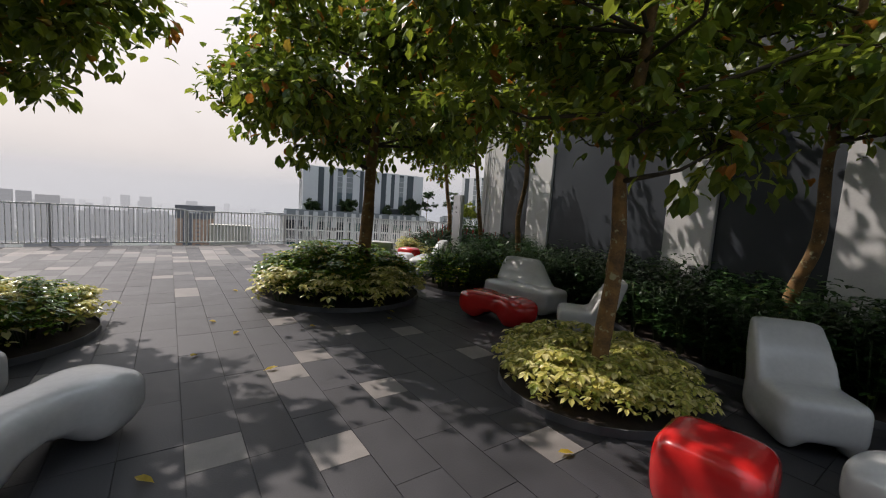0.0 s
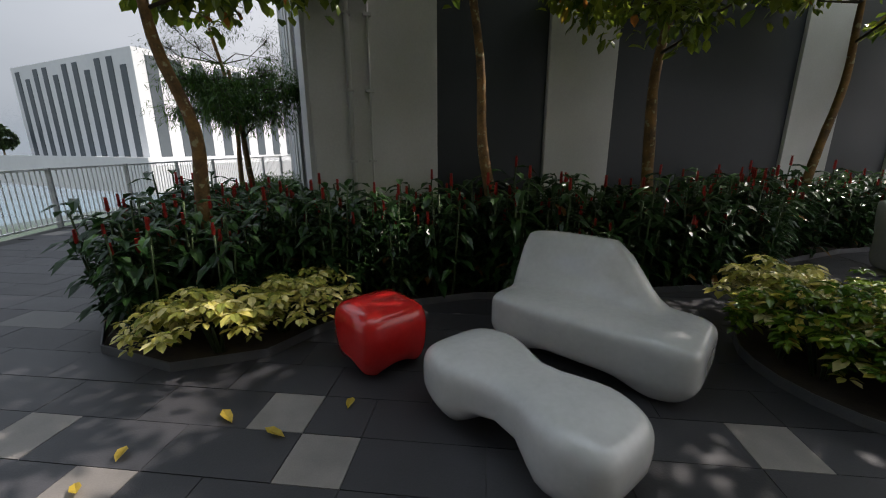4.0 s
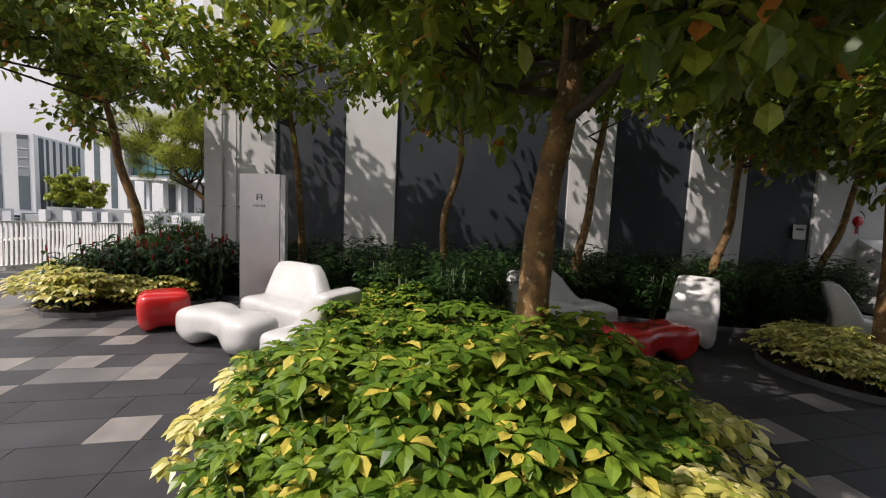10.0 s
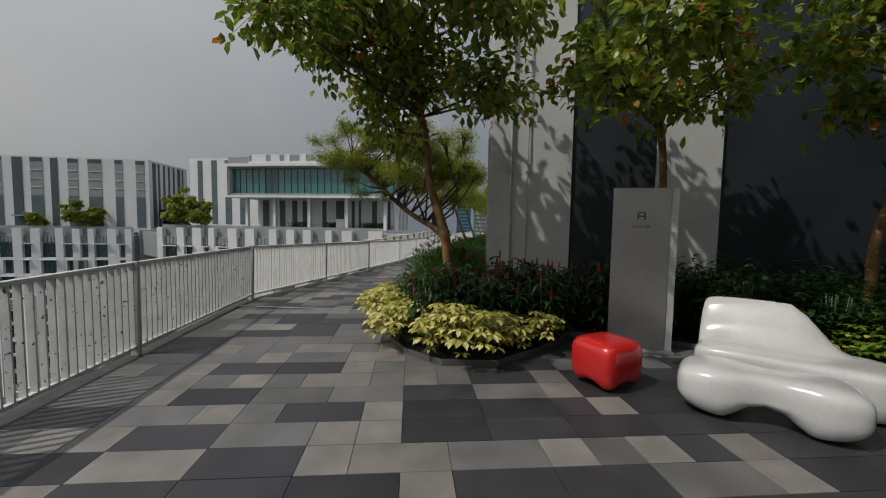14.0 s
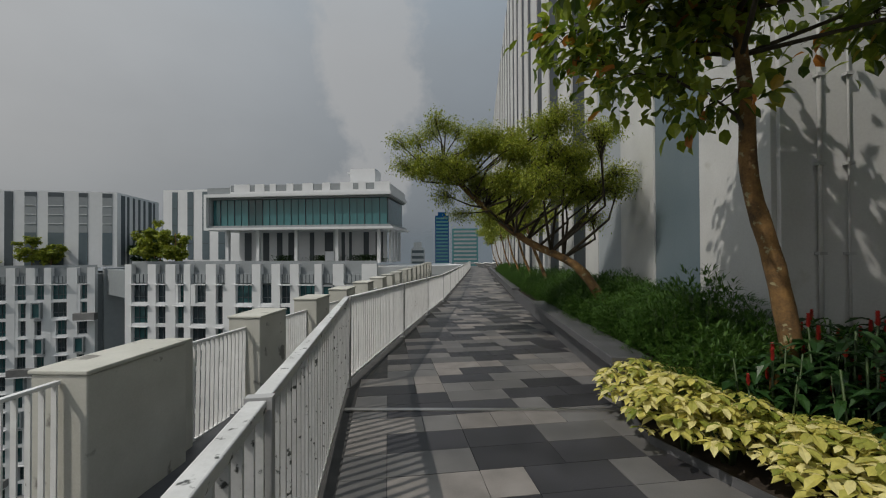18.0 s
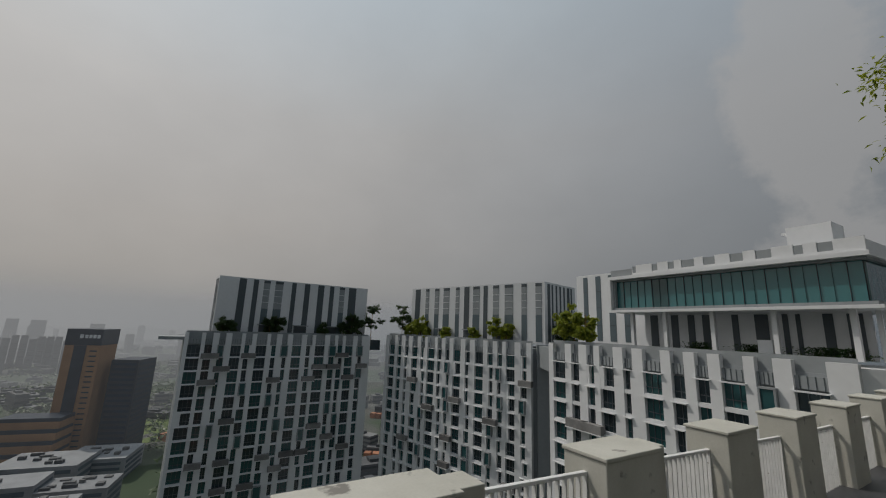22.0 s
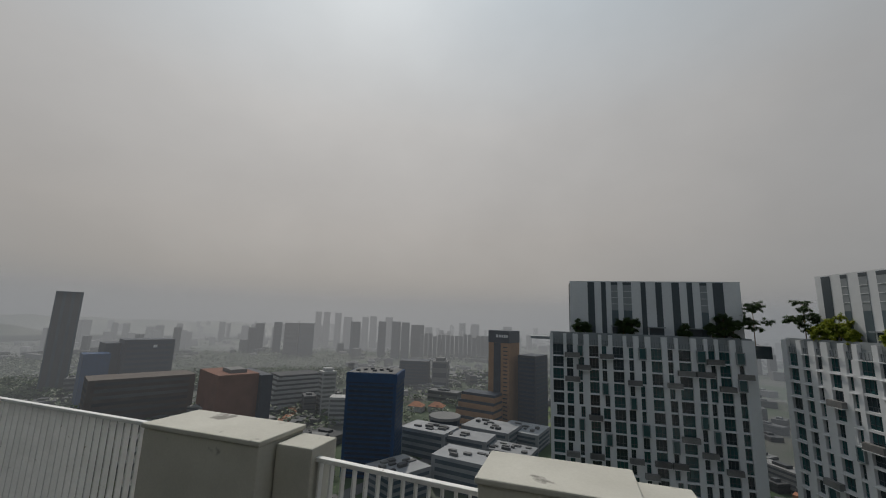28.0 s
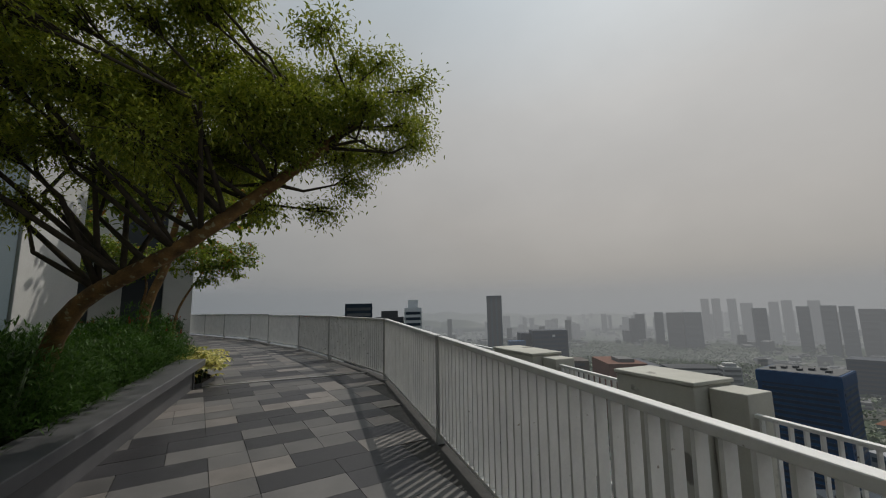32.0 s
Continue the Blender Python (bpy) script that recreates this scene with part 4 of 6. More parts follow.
# ---- trees ----
def tree(name, base, trunk, r0, blobs, leaves, length, width, m_leaf, label, twig=5, seed=1, droop=0.25, fine_leaf=False, per_twig=15):
    """trunk: points from the base up. blobs: centre (from the base) and radius of each clump of the crown."""
    rng = random.Random(seed)
    ob = empty(name, Matrix.Translation(base), label, "tree")
    pts = [Vector(p) for p in trunk]
    fine = []
    for i in range(len(pts) - 1):
        a, b, c, d = pts[max(0, i - 1)], pts[i], pts[i + 1], pts[min(len(pts) - 1, i + 2)]
        for k in range(4):
            t = k / 4
            fine.append(0.5 * ((2 * b) + (c - a) * t + (2 * a - 5 * b + 4 * c - d) * t * t + (3 * b - a - 3 * c + d) * t ** 3))
    fine.append(pts[-1])
    radii = [r0 * (1.25 if i == 0 else 1 - 0.6 * i / len(fine)) * rng.uniform(0.93, 1.07) for i in range(len(fine))]
    s = Soup()
    s.tube(fine, radii, 10)
    link_mesh("trunk", s.mesh("trunk", True), M_BARK, ob)
    limbs, crown = Soup(), Soup()
    total = sum(r ** 2 for _, r in blobs)
    for centre, r in blobs:
        centre = Vector(centre)
        near = [i for i, p in enumerate(fine) if p.z < centre.z - 0.15] or [len(fine) - 1]
        i0 = min(near, key=lambda i: (fine[i] - centre).length)
        root = fine[i0]
        sway = 0.28 * (centre - root).length
        bend = root.lerp(centre, 0.5) + Vector((rng.uniform(-sway, sway), rng.uniform(-sway, sway), rng.uniform(-0.5, 0.6) * sway))
        rb = radii[i0] * 0.42
        limbs.tube([root, root.lerp(bend, 0.5), bend, bend.lerp(centre, 0.6), centre], [rb, rb * 0.85, rb * 0.65, rb * 0.45, rb * 0.25], 6)
        count = int(leaves * r ** 2 / total)
        tips = max(6, count // per_twig)
        for _ in range(tips):
            d = Vector((rng.gauss(0, 1), rng.gauss(0, 1), rng.gauss(0, 0.8)))
            d = d.normalized() * r * rng.random() ** 0.45
            tip = centre + Vector((d.x, d.y, d.z * 0.75))
            mid = centre.lerp(tip, 0.5) + Vector((0, 0, 0.08 * r))
            limbs.tube([centre.lerp(bend, rng.random() * 0.4), mid, tip], [rb * 0.28, rb * 0.18, rb * 0.08], 4)
            out = (tip - centre).normalized()
            for _ in range(count // tips):
                p = mid.lerp(tip, rng.uniform(0.2, 1.15)) + Vector((rng.gauss(0, 1), rng.gauss(0, 1), rng.gauss(0, 0.7))) * (0.09 + 0.05 * r) * (0.9 if fine_leaf else 1.0)
                way = out * 0.4 + Vector((rng.uniform(-1, 1), rng.uniform(-1, 1), rng.uniform(-0.7, 0.7) - droop))
                (crown.leaf if fine_leaf else crown.oval)(p, way, Vector((rng.uniform(-0.4, 0.4), rng.uniform(-0.4, 0.4), 1)), length * rng.uniform(0.65, 1.2), width * rng.uniform(0.75, 1.15), 0.16, 0.3)
    link_mesh("limb", limbs.mesh("limb", True), M_TWIG, ob)
    link_mesh("crown", crown.mesh("crown"), m_leaf, ob)
    return ob


def crown_of(rng, top, spread, n, tall=0.75):
    """Clumps spread through a flattened dome round top, with gaps between them."""
    out = []
    for k in range(n):
        a, q = 2.4 * k + rng.uniform(-0.5, 0.5), math.sqrt((k + 0.6) / n)
        up = rng.uniform(-1.0, 1.0) * tall * math.sqrt(max(0.05, 1 - 0.8 * q * q))
        out.append(((top[0] + math.cos(a) * q * spread, top[1] + math.sin(a) * q * spread, top[2] + up * spread * 0.8), spread * rng.uniform(0.3, 0.44)))
    return out


tr = random.Random(8)
T1 = "terrace tree with mossy trunk and glossy green leaves"
tree("terrace_tree", (6.98, 2.92, 0.02), [(0, 0, 0), (0.03, 0.04, 0.8), (0.08, 0.06, 1.6), (0.18, 0.03, 2.3), (0.24, 0.1, 3.2), (0.22, 0.15, 4.2)], 0.125, crown_of(tr, (-0.1, -0.2, 3.6), 1.85, 30, 0.9), 10500, 0.165, 0.088, M_TREE, "large terrace tree with stout mossy trunk in round bed", seed=1)
tree("terrace_tree", (11.18, 3.45, 0.02), [(0, 0, 0), (0.02, 0.0, 0.6), (0.05, 0.03, 1.3), (-0.02, 0.05, 2.1), (0.05, 0.1, 2.9), (0.1, 0.1, 3.8)], 0.085, crown_of(tr, (0.05, 0.0, 3.45), 1.9, 26, 0.9), 8600, 0.16, 0.085, M_TREE, T1 + " in variegated bed", seed=2)
tree("terrace_tree", (7.6, -1.4, 0.02), [(0, 0, 0), (0.05, 0.0, 0.7), (0.1, 0.05, 1.4), (-0.05, 0.1, 2.0), (-0.15, 0.15, 2.8), (-0.2, 0.2, 3.8)], 0.075, crown_of(tr, (-0.1, -0.1, 3.35), 1.4, 22, 0.9), 6200, 0.16, 0.085, M_TREE, T1 + " in round bed", seed=3)
WALL_TREES = [(10.38, -2.99, 0.25, 0.05, 4), (8.33, -4.01, 0.0, 0.1, 5), (5.89, -4.79, -0.1, 0.1, 6), (3.53, -5.57, 0.0, 0.2, 7), (7.17, 6.47, 0.1, -0.15, 9), (9.4, 6.4, 0.25, -0.2, 10), (11.84, 6.07, 0.2, -0.15, 11), (14.12, 6.0, 0.35, -0.3, 12), (5.0, 7.25, -0.25, -0.2, 13)]
for x, y, lx, ly, sd in WALL_TREES:
    wob = random.Random(sd)
    pts = [(0, 0, 0), (wob.uniform(-0.06, 0.06), wob.uniform(-0.05, 0.05), 0.8), (lx * 0.4 + wob.uniform(-0.1, 0.1), ly * 0.4, 1.5), (lx * 0.8 + wob.uniform(-0.12, 0.12), ly * 0.8, 2.3), (lx, ly, 3.2), (lx * 1.3, ly * 1.3, 4.2)]
    tree("terrace_tree", (x, y, 0.02), pts, wob.uniform(0.07, 0.092), crown_of(wob, (lx * 1.2, ly * 1.5 + (0.5 if y < 0 else -0.5), 3.75), 1.4, 17, 0.95), 3300, 0.155, 0.083, M_TREE, "slender terrace tree with twisted trunk close to the wall", seed=sd)
tree("terrace_tree", (2.3, -5.65, 0.02), [(0, 0, 0), (-0.02, 0.03, 0.6), (-0.12, 0.05, 1.3), (-0.45, 0.1, 2.1), (-0.9, 0.2, 2.9), (-1.3, 0.25, 4.0)], 0.075, crown_of(tr, (-1.5, 0.2, 3.75), 1.5, 24, 1.0), 5600, 0.155, 0.083, M_TREE, "terrace tree spreading over the railing from the wall corner", seed=8)
tree("terrace_tree", (12.86, -1.94, 0.02), [(0, 0, 0), (0.06, 0.05, 0.9), (0.0, 0.1, 1.6), (0.2, 0.15, 2.3), (0.2, 0.2, 3.1), (0.1, 0.2, 3.8)], 0.07, crown_of(tr, (0.0, 0.35, 3.6), 1.55, 17), 4200, 0.155, 0.083, M_TREE, "leaning terrace tree above red ginger", seed=21)
tree("terrace_tree", (2.35, 8.15, 0.02), [(0, 0, 0), (-0.1, 0.0, 0.7), (-0.2, 0.05, 1.4), (-0.42, 0.05, 2.1), (-0.5, 0.0, 2.8), (-0.75, -0.1, 3.9)], 0.095, crown_of(tr, (-0.75, -1.0, 3.85), 1.6, 26, 0.75) + [((-1.45, 1.2, 3.75), 0.5), ((-1.3, 0.9, 3.35), 0.42), ((-1.05, 0.2, 3.0), 0.45), ((-0.9, -0.1, 2.7), 0.36), ((-1.2, 0.6, 3.6), 0.5), ((-0.6, 0.6, 3.5), 0.5)], 7600, 0.15, 0.08, M_TREE, "terrace tree with pale lichened trunk in corner bed", seed=22)
tree("feathery_tree", (14.15, -4.9, 0.02), [(0, 0, 0), (0.1, 0.1, 0.9), (0.1, 0.2, 1.8), (0.2, 0.2, 2.6)], 0.06, crown_of(tr, (0.1, 0.1, 2.2), 0.88, 18, 0.9), 17000, 0.12, 0.014, M_HEDGE, "fine-leaved feathery green tree beside the wall", seed=23, droop=0.2, fine_leaf=True)
tree("feathery_tree", (15.4, -6.4, 0.02), [(0, 0, 0), (0.0, 0.1, 0.9), (-0.1, 0.2, 2.2), (0.2, 0.2, 3.6)], 0.06, crown_of(tr, (0.1, 0.2, 3.3), 1.2, 8), 2500, 0.1, 0.012, M_FAR_TREE, "sparse fine-leaved tree beside the wall", seed=24, droop=0.2, fine_leaf=True)
wl_rng = random.Random(25)
lean_crown = crown_of(wl_rng, (-2.85, 1.35, 3.2), 0.78, 18, 1.0) + crown_of(wl_rng, (-1.95, 1.35, 3.05), 0.95, 18, 1.0) + crown_of(wl_rng, (-0.8, 1.0, 2.85), 1.35, 36, 0.9)
lean_crown += [((-2.45, 1.15, 2.0), 0.3), ((-2.75, 1.2, 2.35), 0.34), ((-1.9, 1.25, 1.95), 0.26), ((-3.2, 1.2, 2.75), 0.32), ((-0.1, 0.7, 1.9), 0.36), ((0.1, 0.6, 2.4), 0.42)]
tree("leaning_tree", (2.83, 11.44, 0.26), [(0, 0, 0), (-0.2, 0.18, 0.45), (-0.5, 0.6, 1.05), (-1.2, 1.15, 1.5), (-1.95, 1.4, 2.15), (-2.75, 1.45, 2.95)], 0.1, [(c, r * 0.76) for c, r in lean_crown], 105000, 0.055, 0.02, M_WILLOW, "leaning tree with fine yellow-green foliage over the walkway", seed=25, droop=0.1, fine_leaf=True, per_twig=40)
for k, (x, y, h) in enumerate(((3.9, 16.6, 2.9), (4.9, 20.5, 3.2), (6.1, 25.5, 3.4), (7.4, 31, 3.6), (8.9, 38, 3.6), (10.7, 46, 3.6))):
    wob = random.Random(40 + k)
    tree("leaning_tree", (x, y, 0.28 + gz(y)), [(0, 0, 0), (-0.2, 0.1, 0.8), (-0.5, 0.2, 1.6), (-0.9, 0.3, h)], 0.07, crown_of(wob, (-0.8, 0.2, h), 1.3, 12), 6000, 0.12, 0.035, M_WILLOW, "leaning tree with yellow-green foliage along the walkway", seed=40 + k, droop=0.3, fine_leaf=True, per_twig=30)
# lamp on the long tower wall
t_lamp = empty("wall_lamp", pose(WA[0] + T_DIR.x * 0.45 - 0.1, WA[1] + T_DIR.y * 0.45, 4.35, 0, 0, T_ANG), "grey box wall lamp high on the pale panel", "lamp")
box("bracket", -0.03, 0.03, -0.04, 0.1, -0.03, 0.03, M_POST, t_lamp)
box("housing", -0.16, 0.16, -0.26, -0.042, -0.07, 0.07, M_POST, t_lamp, bevel=0.01)
box("lens", -0.14, 0.14, -0.24, -0.06, -0.08, -0.071, M_CAB, t_lamp)
# conduit and floodlight on the south wall
d = Vector((math.cos(radians(V_ANG)), math.sin(radians(V_ANG))))
conduit = empty("wall_conduit", pose(VB[0] + d.y * 0.12, VB[1] - d.x * 0.12, 3.85, 0, 0, V_ANG), "thin horizontal steel conduit high on the wall", "pipe", "conduits")
sp = Soup()
sp.tube([Vector((-0.3, 0, 0)), Vector((7.5, 0, 0))], [0.016, 0.016], 8)
link_mesh("tube", sp.mesh("tube", True), M_METAL, conduit)
for k in range(5):
    box("clamp", 0.4 + k * 1.6, 0.44 + k * 1.6, -0.02, 0.14, -0.025, 0.025, M_POST, conduit)
flood = empty("floodlight", pose(VB[0] + 0.12, VB[1] + 0.2, 3.75, 0, 0, V_ANG), "grey floodlight on a bracket at the wall corner", "lamp")
box("housing", -0.14, 0.14, -0.1, 0.1, -0.12, 0.0, M_POST, flood, bevel=0.01)
box("lens", -0.12, 0.12, -0.08, 0.08, -0.13, -0.121, M_WINDOW, flood)
box("bracket", -0.02, 0.02, -0.02, 0.2, 0.002, 0.03, M_POST, flood)

# ---- the neighbouring towers ----
def facade(name, a, b, z_top, z_low, label, seed, floors=3.0, solid=0.16, depth=14.0):
    """An apartment tower whose front runs from a to b (seen from its right): white fins, shifting windows, boxed bays and balconies."""
    rng = random.Random(seed)
    length = math.hypot(b[0] - a[0], b[1] - a[1])
    ang = math.degrees(math.atan2(b[1] - a[1], b[0] - a[0]))
    ob = empty(name, pose(a[0], a[1], 0, 0, 0, ang), label, "building")
    box("core", 0, length, 0.5, depth, z_low, z_top - 1.0, M_FACADE_MID, ob)
    box("roof_rail", 0.2, length - 0.2, 0.7, 0.76, z_top - 0.996, z_top + 0.55, M_FACADE_MID, ob, "grey mesh railing behind the fins")
    fins, wins, teal, grey, slabs, balc, bars = Soup(), Soup(), Soup(), Soup(), Soup(), Soup(), Soup()
    x, k, bays = 0.0, 0, []
    while x < length - 0.6:
        w = rng.choice((1.0, 1.25, 1.5)) if solid > 0.15 else rng.choice((0.8, 1.0, 1.3))
        if length - x - w < 1.4:
            w = length - x
        fins.box(x, min(x + w, length), -0.25, 0.5, z_low, z_top + 0.12)
        x += w
        g = (2.6, 1.6, 1.4, 2.4, 1.5)[k % 5] * rng.uniform(0.92, 1.08)
        k += 1
        if x + g < length - 0.3:
            bays.append((x, x + g))
            x += g
        elif x < length - 0.6:
            fins.box(x, length, -0.25, 0.5, z_low, z_top + 0.12)
            break
    n = int((z_top - z_low) / floors)
    for x0, x1 in bays:
        wide = x1 - x0 > 2.0
        # louvred panel between the fins under the roof edge
        grey.box(x0, x1, 0.1, 0.48, z_top - 2.5, z_top - 1.3)
        for q in range(4):
            bars.box(x0 + (x1 - x0) * (0.14 + 0.24 * q) - 0.03, x0 + (x1 - x0) * (0.14 + 0.24 * q) + 0.03, 0.05, 0.098, z_top - 2.5, z_top - 1.3)
        shift = 0.0
        for f in range(n):
            z1 = z_top - 2.75 - f * floors
            if z1 < -85:
                break
            if rng.random() < 0.5:
                shift = 0.0 if wide and rng.random() < 0.75 else rng.choice((0.3, -0.3, 0.0))
            xa, xb = x0 + max(0.0, shift) * (x1 - x0), x1 + min(0.0, shift) * (x1 - x0)
            if shift:
                fins.box(*((x0, xa) if shift > 0 else (xb, x1)), -0.22, 0.49, z1 - floors, z1)
            low = z1 - floors * (1 - solid)
            (teal if rng.random() < 0.5 else wins).box(xa, xb, 0.3, 0.47, low, z1)
            slabs.box(xa, xb, -0.18, 0.49, z1 - floors, low)
            bars.box(xa, xb, 0.22, 0.298, low + floors * 0.24, low + floors * 0.27)
            for q in range(1, 3 if wide else 2):
                c = xa + (xb - xa) * q / (3 if wide else 2)
                bars.box(c - 0.035, c + 0.035, 0.22, 0.296, low, z1)
            pick = rng.random()
            if pick < 0.1:
                balc.box(xa - 0.5, xb + (0.5 if wide else 1.6), -1.25, -0.27, z1 - floors - 0.05, z1 - floors * 0.62)
                slabs.box(xa - 0.55, xb + (0.55 if wide else 1.65), -1.3, -0.27, z1 - floors - 0.2, z1 - floors - 0.052)
            elif pick < 0.24 and not wide:
                # a boxed bay window in a grey frame
                grey.box(xa - 0.2, xb + 0.2, -0.8, 0.29, z1 - 0.12, z1 + 0.06)
                grey.box(xa - 0.2, xb + 0.2, -0.8, 0.29, low - 0.1, low + 0.1)
                grey.box(xa - 0.2, xa - 0.02, -0.79, 0.28, low + 0.102, z1 - 0.122)
                grey.box(xb + 0.02, xb + 0.2, -0.79, 0.28, low + 0.102, z1 - 0.122)
                teal.box(xa - 0.018, xb + 0.018, -0.66, 0.28, low + 0.102, z1 - 0.122)
            elif rng.random() < 0.75:
                slabs.box(xa - 0.2, xb + 0.2, -0.65, -0.26, z1 - 0.02, z1 + 0.11)
    for nm, soup, mat, lab in (("fin", fins, M_FACADE, "white upright wall fins"), ("window", wins, M_WINDOW, "dark window glass"), ("teal_window", teal, M_TEAL_D, "teal window glass"), ("panel", grey, M_FACADE_MID, "grey louvres and window boxes"), ("window_sill", slabs, M_FACADE, "white slab edges and hoods"), ("balcony", balc, M_BALC, "grey balcony fronts"), ("mullion", bars, M_FACADE_DARK, "dark window bars")):
        tagged(link_mesh(nm, soup.mesh(nm), mat, ob), lab, kind="stuff")
    return ob, length, ang


def top_block(parent, x0, x1, y0, y1, z0, z1, seed, first=2.5):
    """A striped block on a roof: white fins between dark and grey glass strips, some of them open frames above."""
    rng = random.Random(seed)
    box("roof_block", x0, x1, y0, y1, z0, z1, M_FACADE, parent)
    x, k = x0 + first, 0
    while x < x1 - 1.4:
        w = (1.9, 1.3, 1.6, 2.2, 1.3, 1.5)[k % 6] * rng.uniform(0.9, 1.1)
        if rng.random() < 0.5:
            box("dark_panel", x, x + w, y0 - 0.08, y0 + 0.1, z0 + 0.4, z1 - 0.25, M_FACADE_DARK, parent)
        else:
            split = z0 + (z1 - z0) * 0.46
            box("dark_panel", x, x + w, y0 - 0.08, y0 + 0.1, z0 + 0.4, split, M_FACADE_GLASS, parent)
            box("grey_panel", x, x + w, y0 - 0.06, y0 + 0.1, split + 0.004, z1 - 1.0, M_FACADE_MID, parent)
            box("head_panel", x, x + w, y0 - 0.08, y0 + 0.1, z1 - 0.996, z1 - 0.25, M_FACADE_DARK, parent)
            for q in range(1, 4):
                z = split + (z1 - 1.0 - split) * q / 4
                box("frame_bar", x, x + w, y0 - 0.14, y0 - 0.064, z - 0.05, z + 0.05, M_FACADE, parent)
        x += w + rng.choice((1.3, 1.7, 2.3))
        k += 1
    for side in (x0, x1):
        y = y0 + 1.2
        while y < y1 - 1:
            box("dark_panel", side - 0.06, side + 0.06, y, y + rng.choice((0.7, 1.2)), z0 + 0.4, z1 - 0.4, M_FACADE_DARK, parent)
            y += 1.9
    # doorways and canopies under the trees
    for f in (0.3, 0.52, 0.74):
        xc = x0 + (x1 - x0) * f
        box("doorway", xc - 1.6, xc + 1.6, y0 - 0.12, y0 + 0.02, z0 + 0.02, z0 + 2.3, M_FACADE_DARK, parent)
        box("canopy", xc - 2.0, xc + 2.0, y0 - 1.2, y0 - 0.122, z0 + 2.3, z0 + 2.55, M_FACADE_MID, parent)


def roof_trees(parent_pose, spots, seed, m=None):
    for k, (x, y, z, h) in enumerate(spots):
        rng = random.Random(seed + k)
        h *= 1.3
        p = parent_pose @ Vector((x, y, z))
        tree("rooftop_tree", tuple(p), [(0, 0, 0), (0.1, 0, h * 0.4), (0, 0.1, h * 0.8)], 0.12, [(c, r * 1.25) for c, r in crown_of(rng, (0, 0, h * 0.58), h * 0.24, 18, 1.9)], int(1500 + 260 * h), 0.44, 0.3, m or M_FAR_TREE, "small tree on the rooftop of a neighbouring tower", seed=seed + k, fine_leaf=True, per_twig=26)


far_l, n1, a1 = facade("apartment_tower", (-110.1, 28.3), (-103.3, 74.2), -1.6, -140, "white apartment tower with dark windows and balconies", 3, solid=0.1)
far_l_pose = pose(-110.1, 28.3, 0, 0, 0, a1)
top_block(far_l, 5.5, n1 - 0.6, 3.0, 12.0, -1.6, 12.7, 31, first=4.6)
roof_trees(far_l_pose, ((n1 + 1.0, 2.0, -2.6, 9), (n1 - 3.5, 1.5, -2.6, 5), (n1 - 5.5, 1.5, -2.6, 6), (n1 - 8.0, 1.5, -2.6, 4), (n1 - 14, 1.5, -2.6, 4), (n1 - 26, 1.5, -2.6, 5.2), (n1 - 28, 1.5, -2.6, 4.8), (n1 - 37, 1.5, -2.6, 3.8), (n1 - 39, 1.5, -2.6, 4)), 300)
box("viewing_ledge", -5, 0, 0.5, 8, -3.2, -2.5, M_FACADE_MID, far_l)
box("end_terrace", n1, n1 + 3.5, 0.3, 8, -5.5, -2.6, M_WINDOW, far_l)
blk2, n2, a2 = facade("apartment_tower", (-99.6, 77.75), (-51.1, 81.0), -0.9, -140, "white apartment tower with dark windows and balconies", 5)
b2_pose = pose(-99.6, 77.75, 0, 0, 0, a2)
top_block(blk2, 6.8, n2 + 1.6, 3.0, 18.0, -0.9, 12.7, 37, first=1.5)
roof_trees(b2_pose, ((4.6, 1.6, -1.9, 8.5), (n2 + 4.0, 7, -1.9, 6.5), (n2 + 6.2, 6, -1.9, 6.2)), 325)
roof_trees(b2_pose, ((7.6, 1.5, -1.9, 3.6), (9.6, 1.5, -1.9, 4), (12.6, 1.5, -1.9, 5.4), (15, 1.5, -1.9, 3), (22, 1.5, -1.9, 3.4), (31.5, 1.5, -1.9, 3.6), (38.2, 1.5, -1.9, 5.6), (41, 1.5, -1.9, 4.6)), 330, M_WILLOW)
wing, n3, a3 = facade("apartment_tower", (-38.2, 67.5), (-2.4, 58.6), -0.1, -140, "white apartment tower wing with teal windows", 8)
w_pose = pose(-38.2, 67.5, 0, 0, 0, a3)
roof_trees(w_pose, ((1.6, 1.6, -1.1, 5.2), (3.6, 1.8, -1.1, 5.8), (6.2, 1.6, -1.1, 5.4)), 350, M_WILLOW)
gap_wall = empty("tower_link", pose(-51.0, 82.5, 0, 0, 0, math.degrees(math.atan2(-13.0, 13.4))), "dark block for the shaded gap and grey panel between two white towers", "building")
# solid block set back in the gap; the gap's shade is its dark colour
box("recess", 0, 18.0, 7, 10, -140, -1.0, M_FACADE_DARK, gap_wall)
box("side_wall", 0.0, 1.0, 0, 6.99, -140, -1.0, M_FACADE_MID, gap_wall, "grey side wall of the tower")
box("bridge_panel", 0.2, 15.5, 0.4, 2.0, -5.6, -1.2, M_FACADE_MID, gap_wall, "grey mesh bridge panel")

hall = empty("glass_hall", pose(-26.64, 67.3, 0, 0, 0, math.degrees(math.atan2(-6.9, 27.7))), "white pavilion with a teal glass storey on slim columns", "building")


def hall_box(name, x0, x1, y0, y1, z0, z1, material, label=""):
    """A piece of the pavilion, drawn on a plan of 45.7 m and built at its true length of 26.5 m."""
    return box(name, x0 * 0.58, x1 * 0.58, y0 * 0.64, y1 * 0.64, 0.51 + z0 * 0.66, 0.51 + z1 * 0.66, material, hall, label)


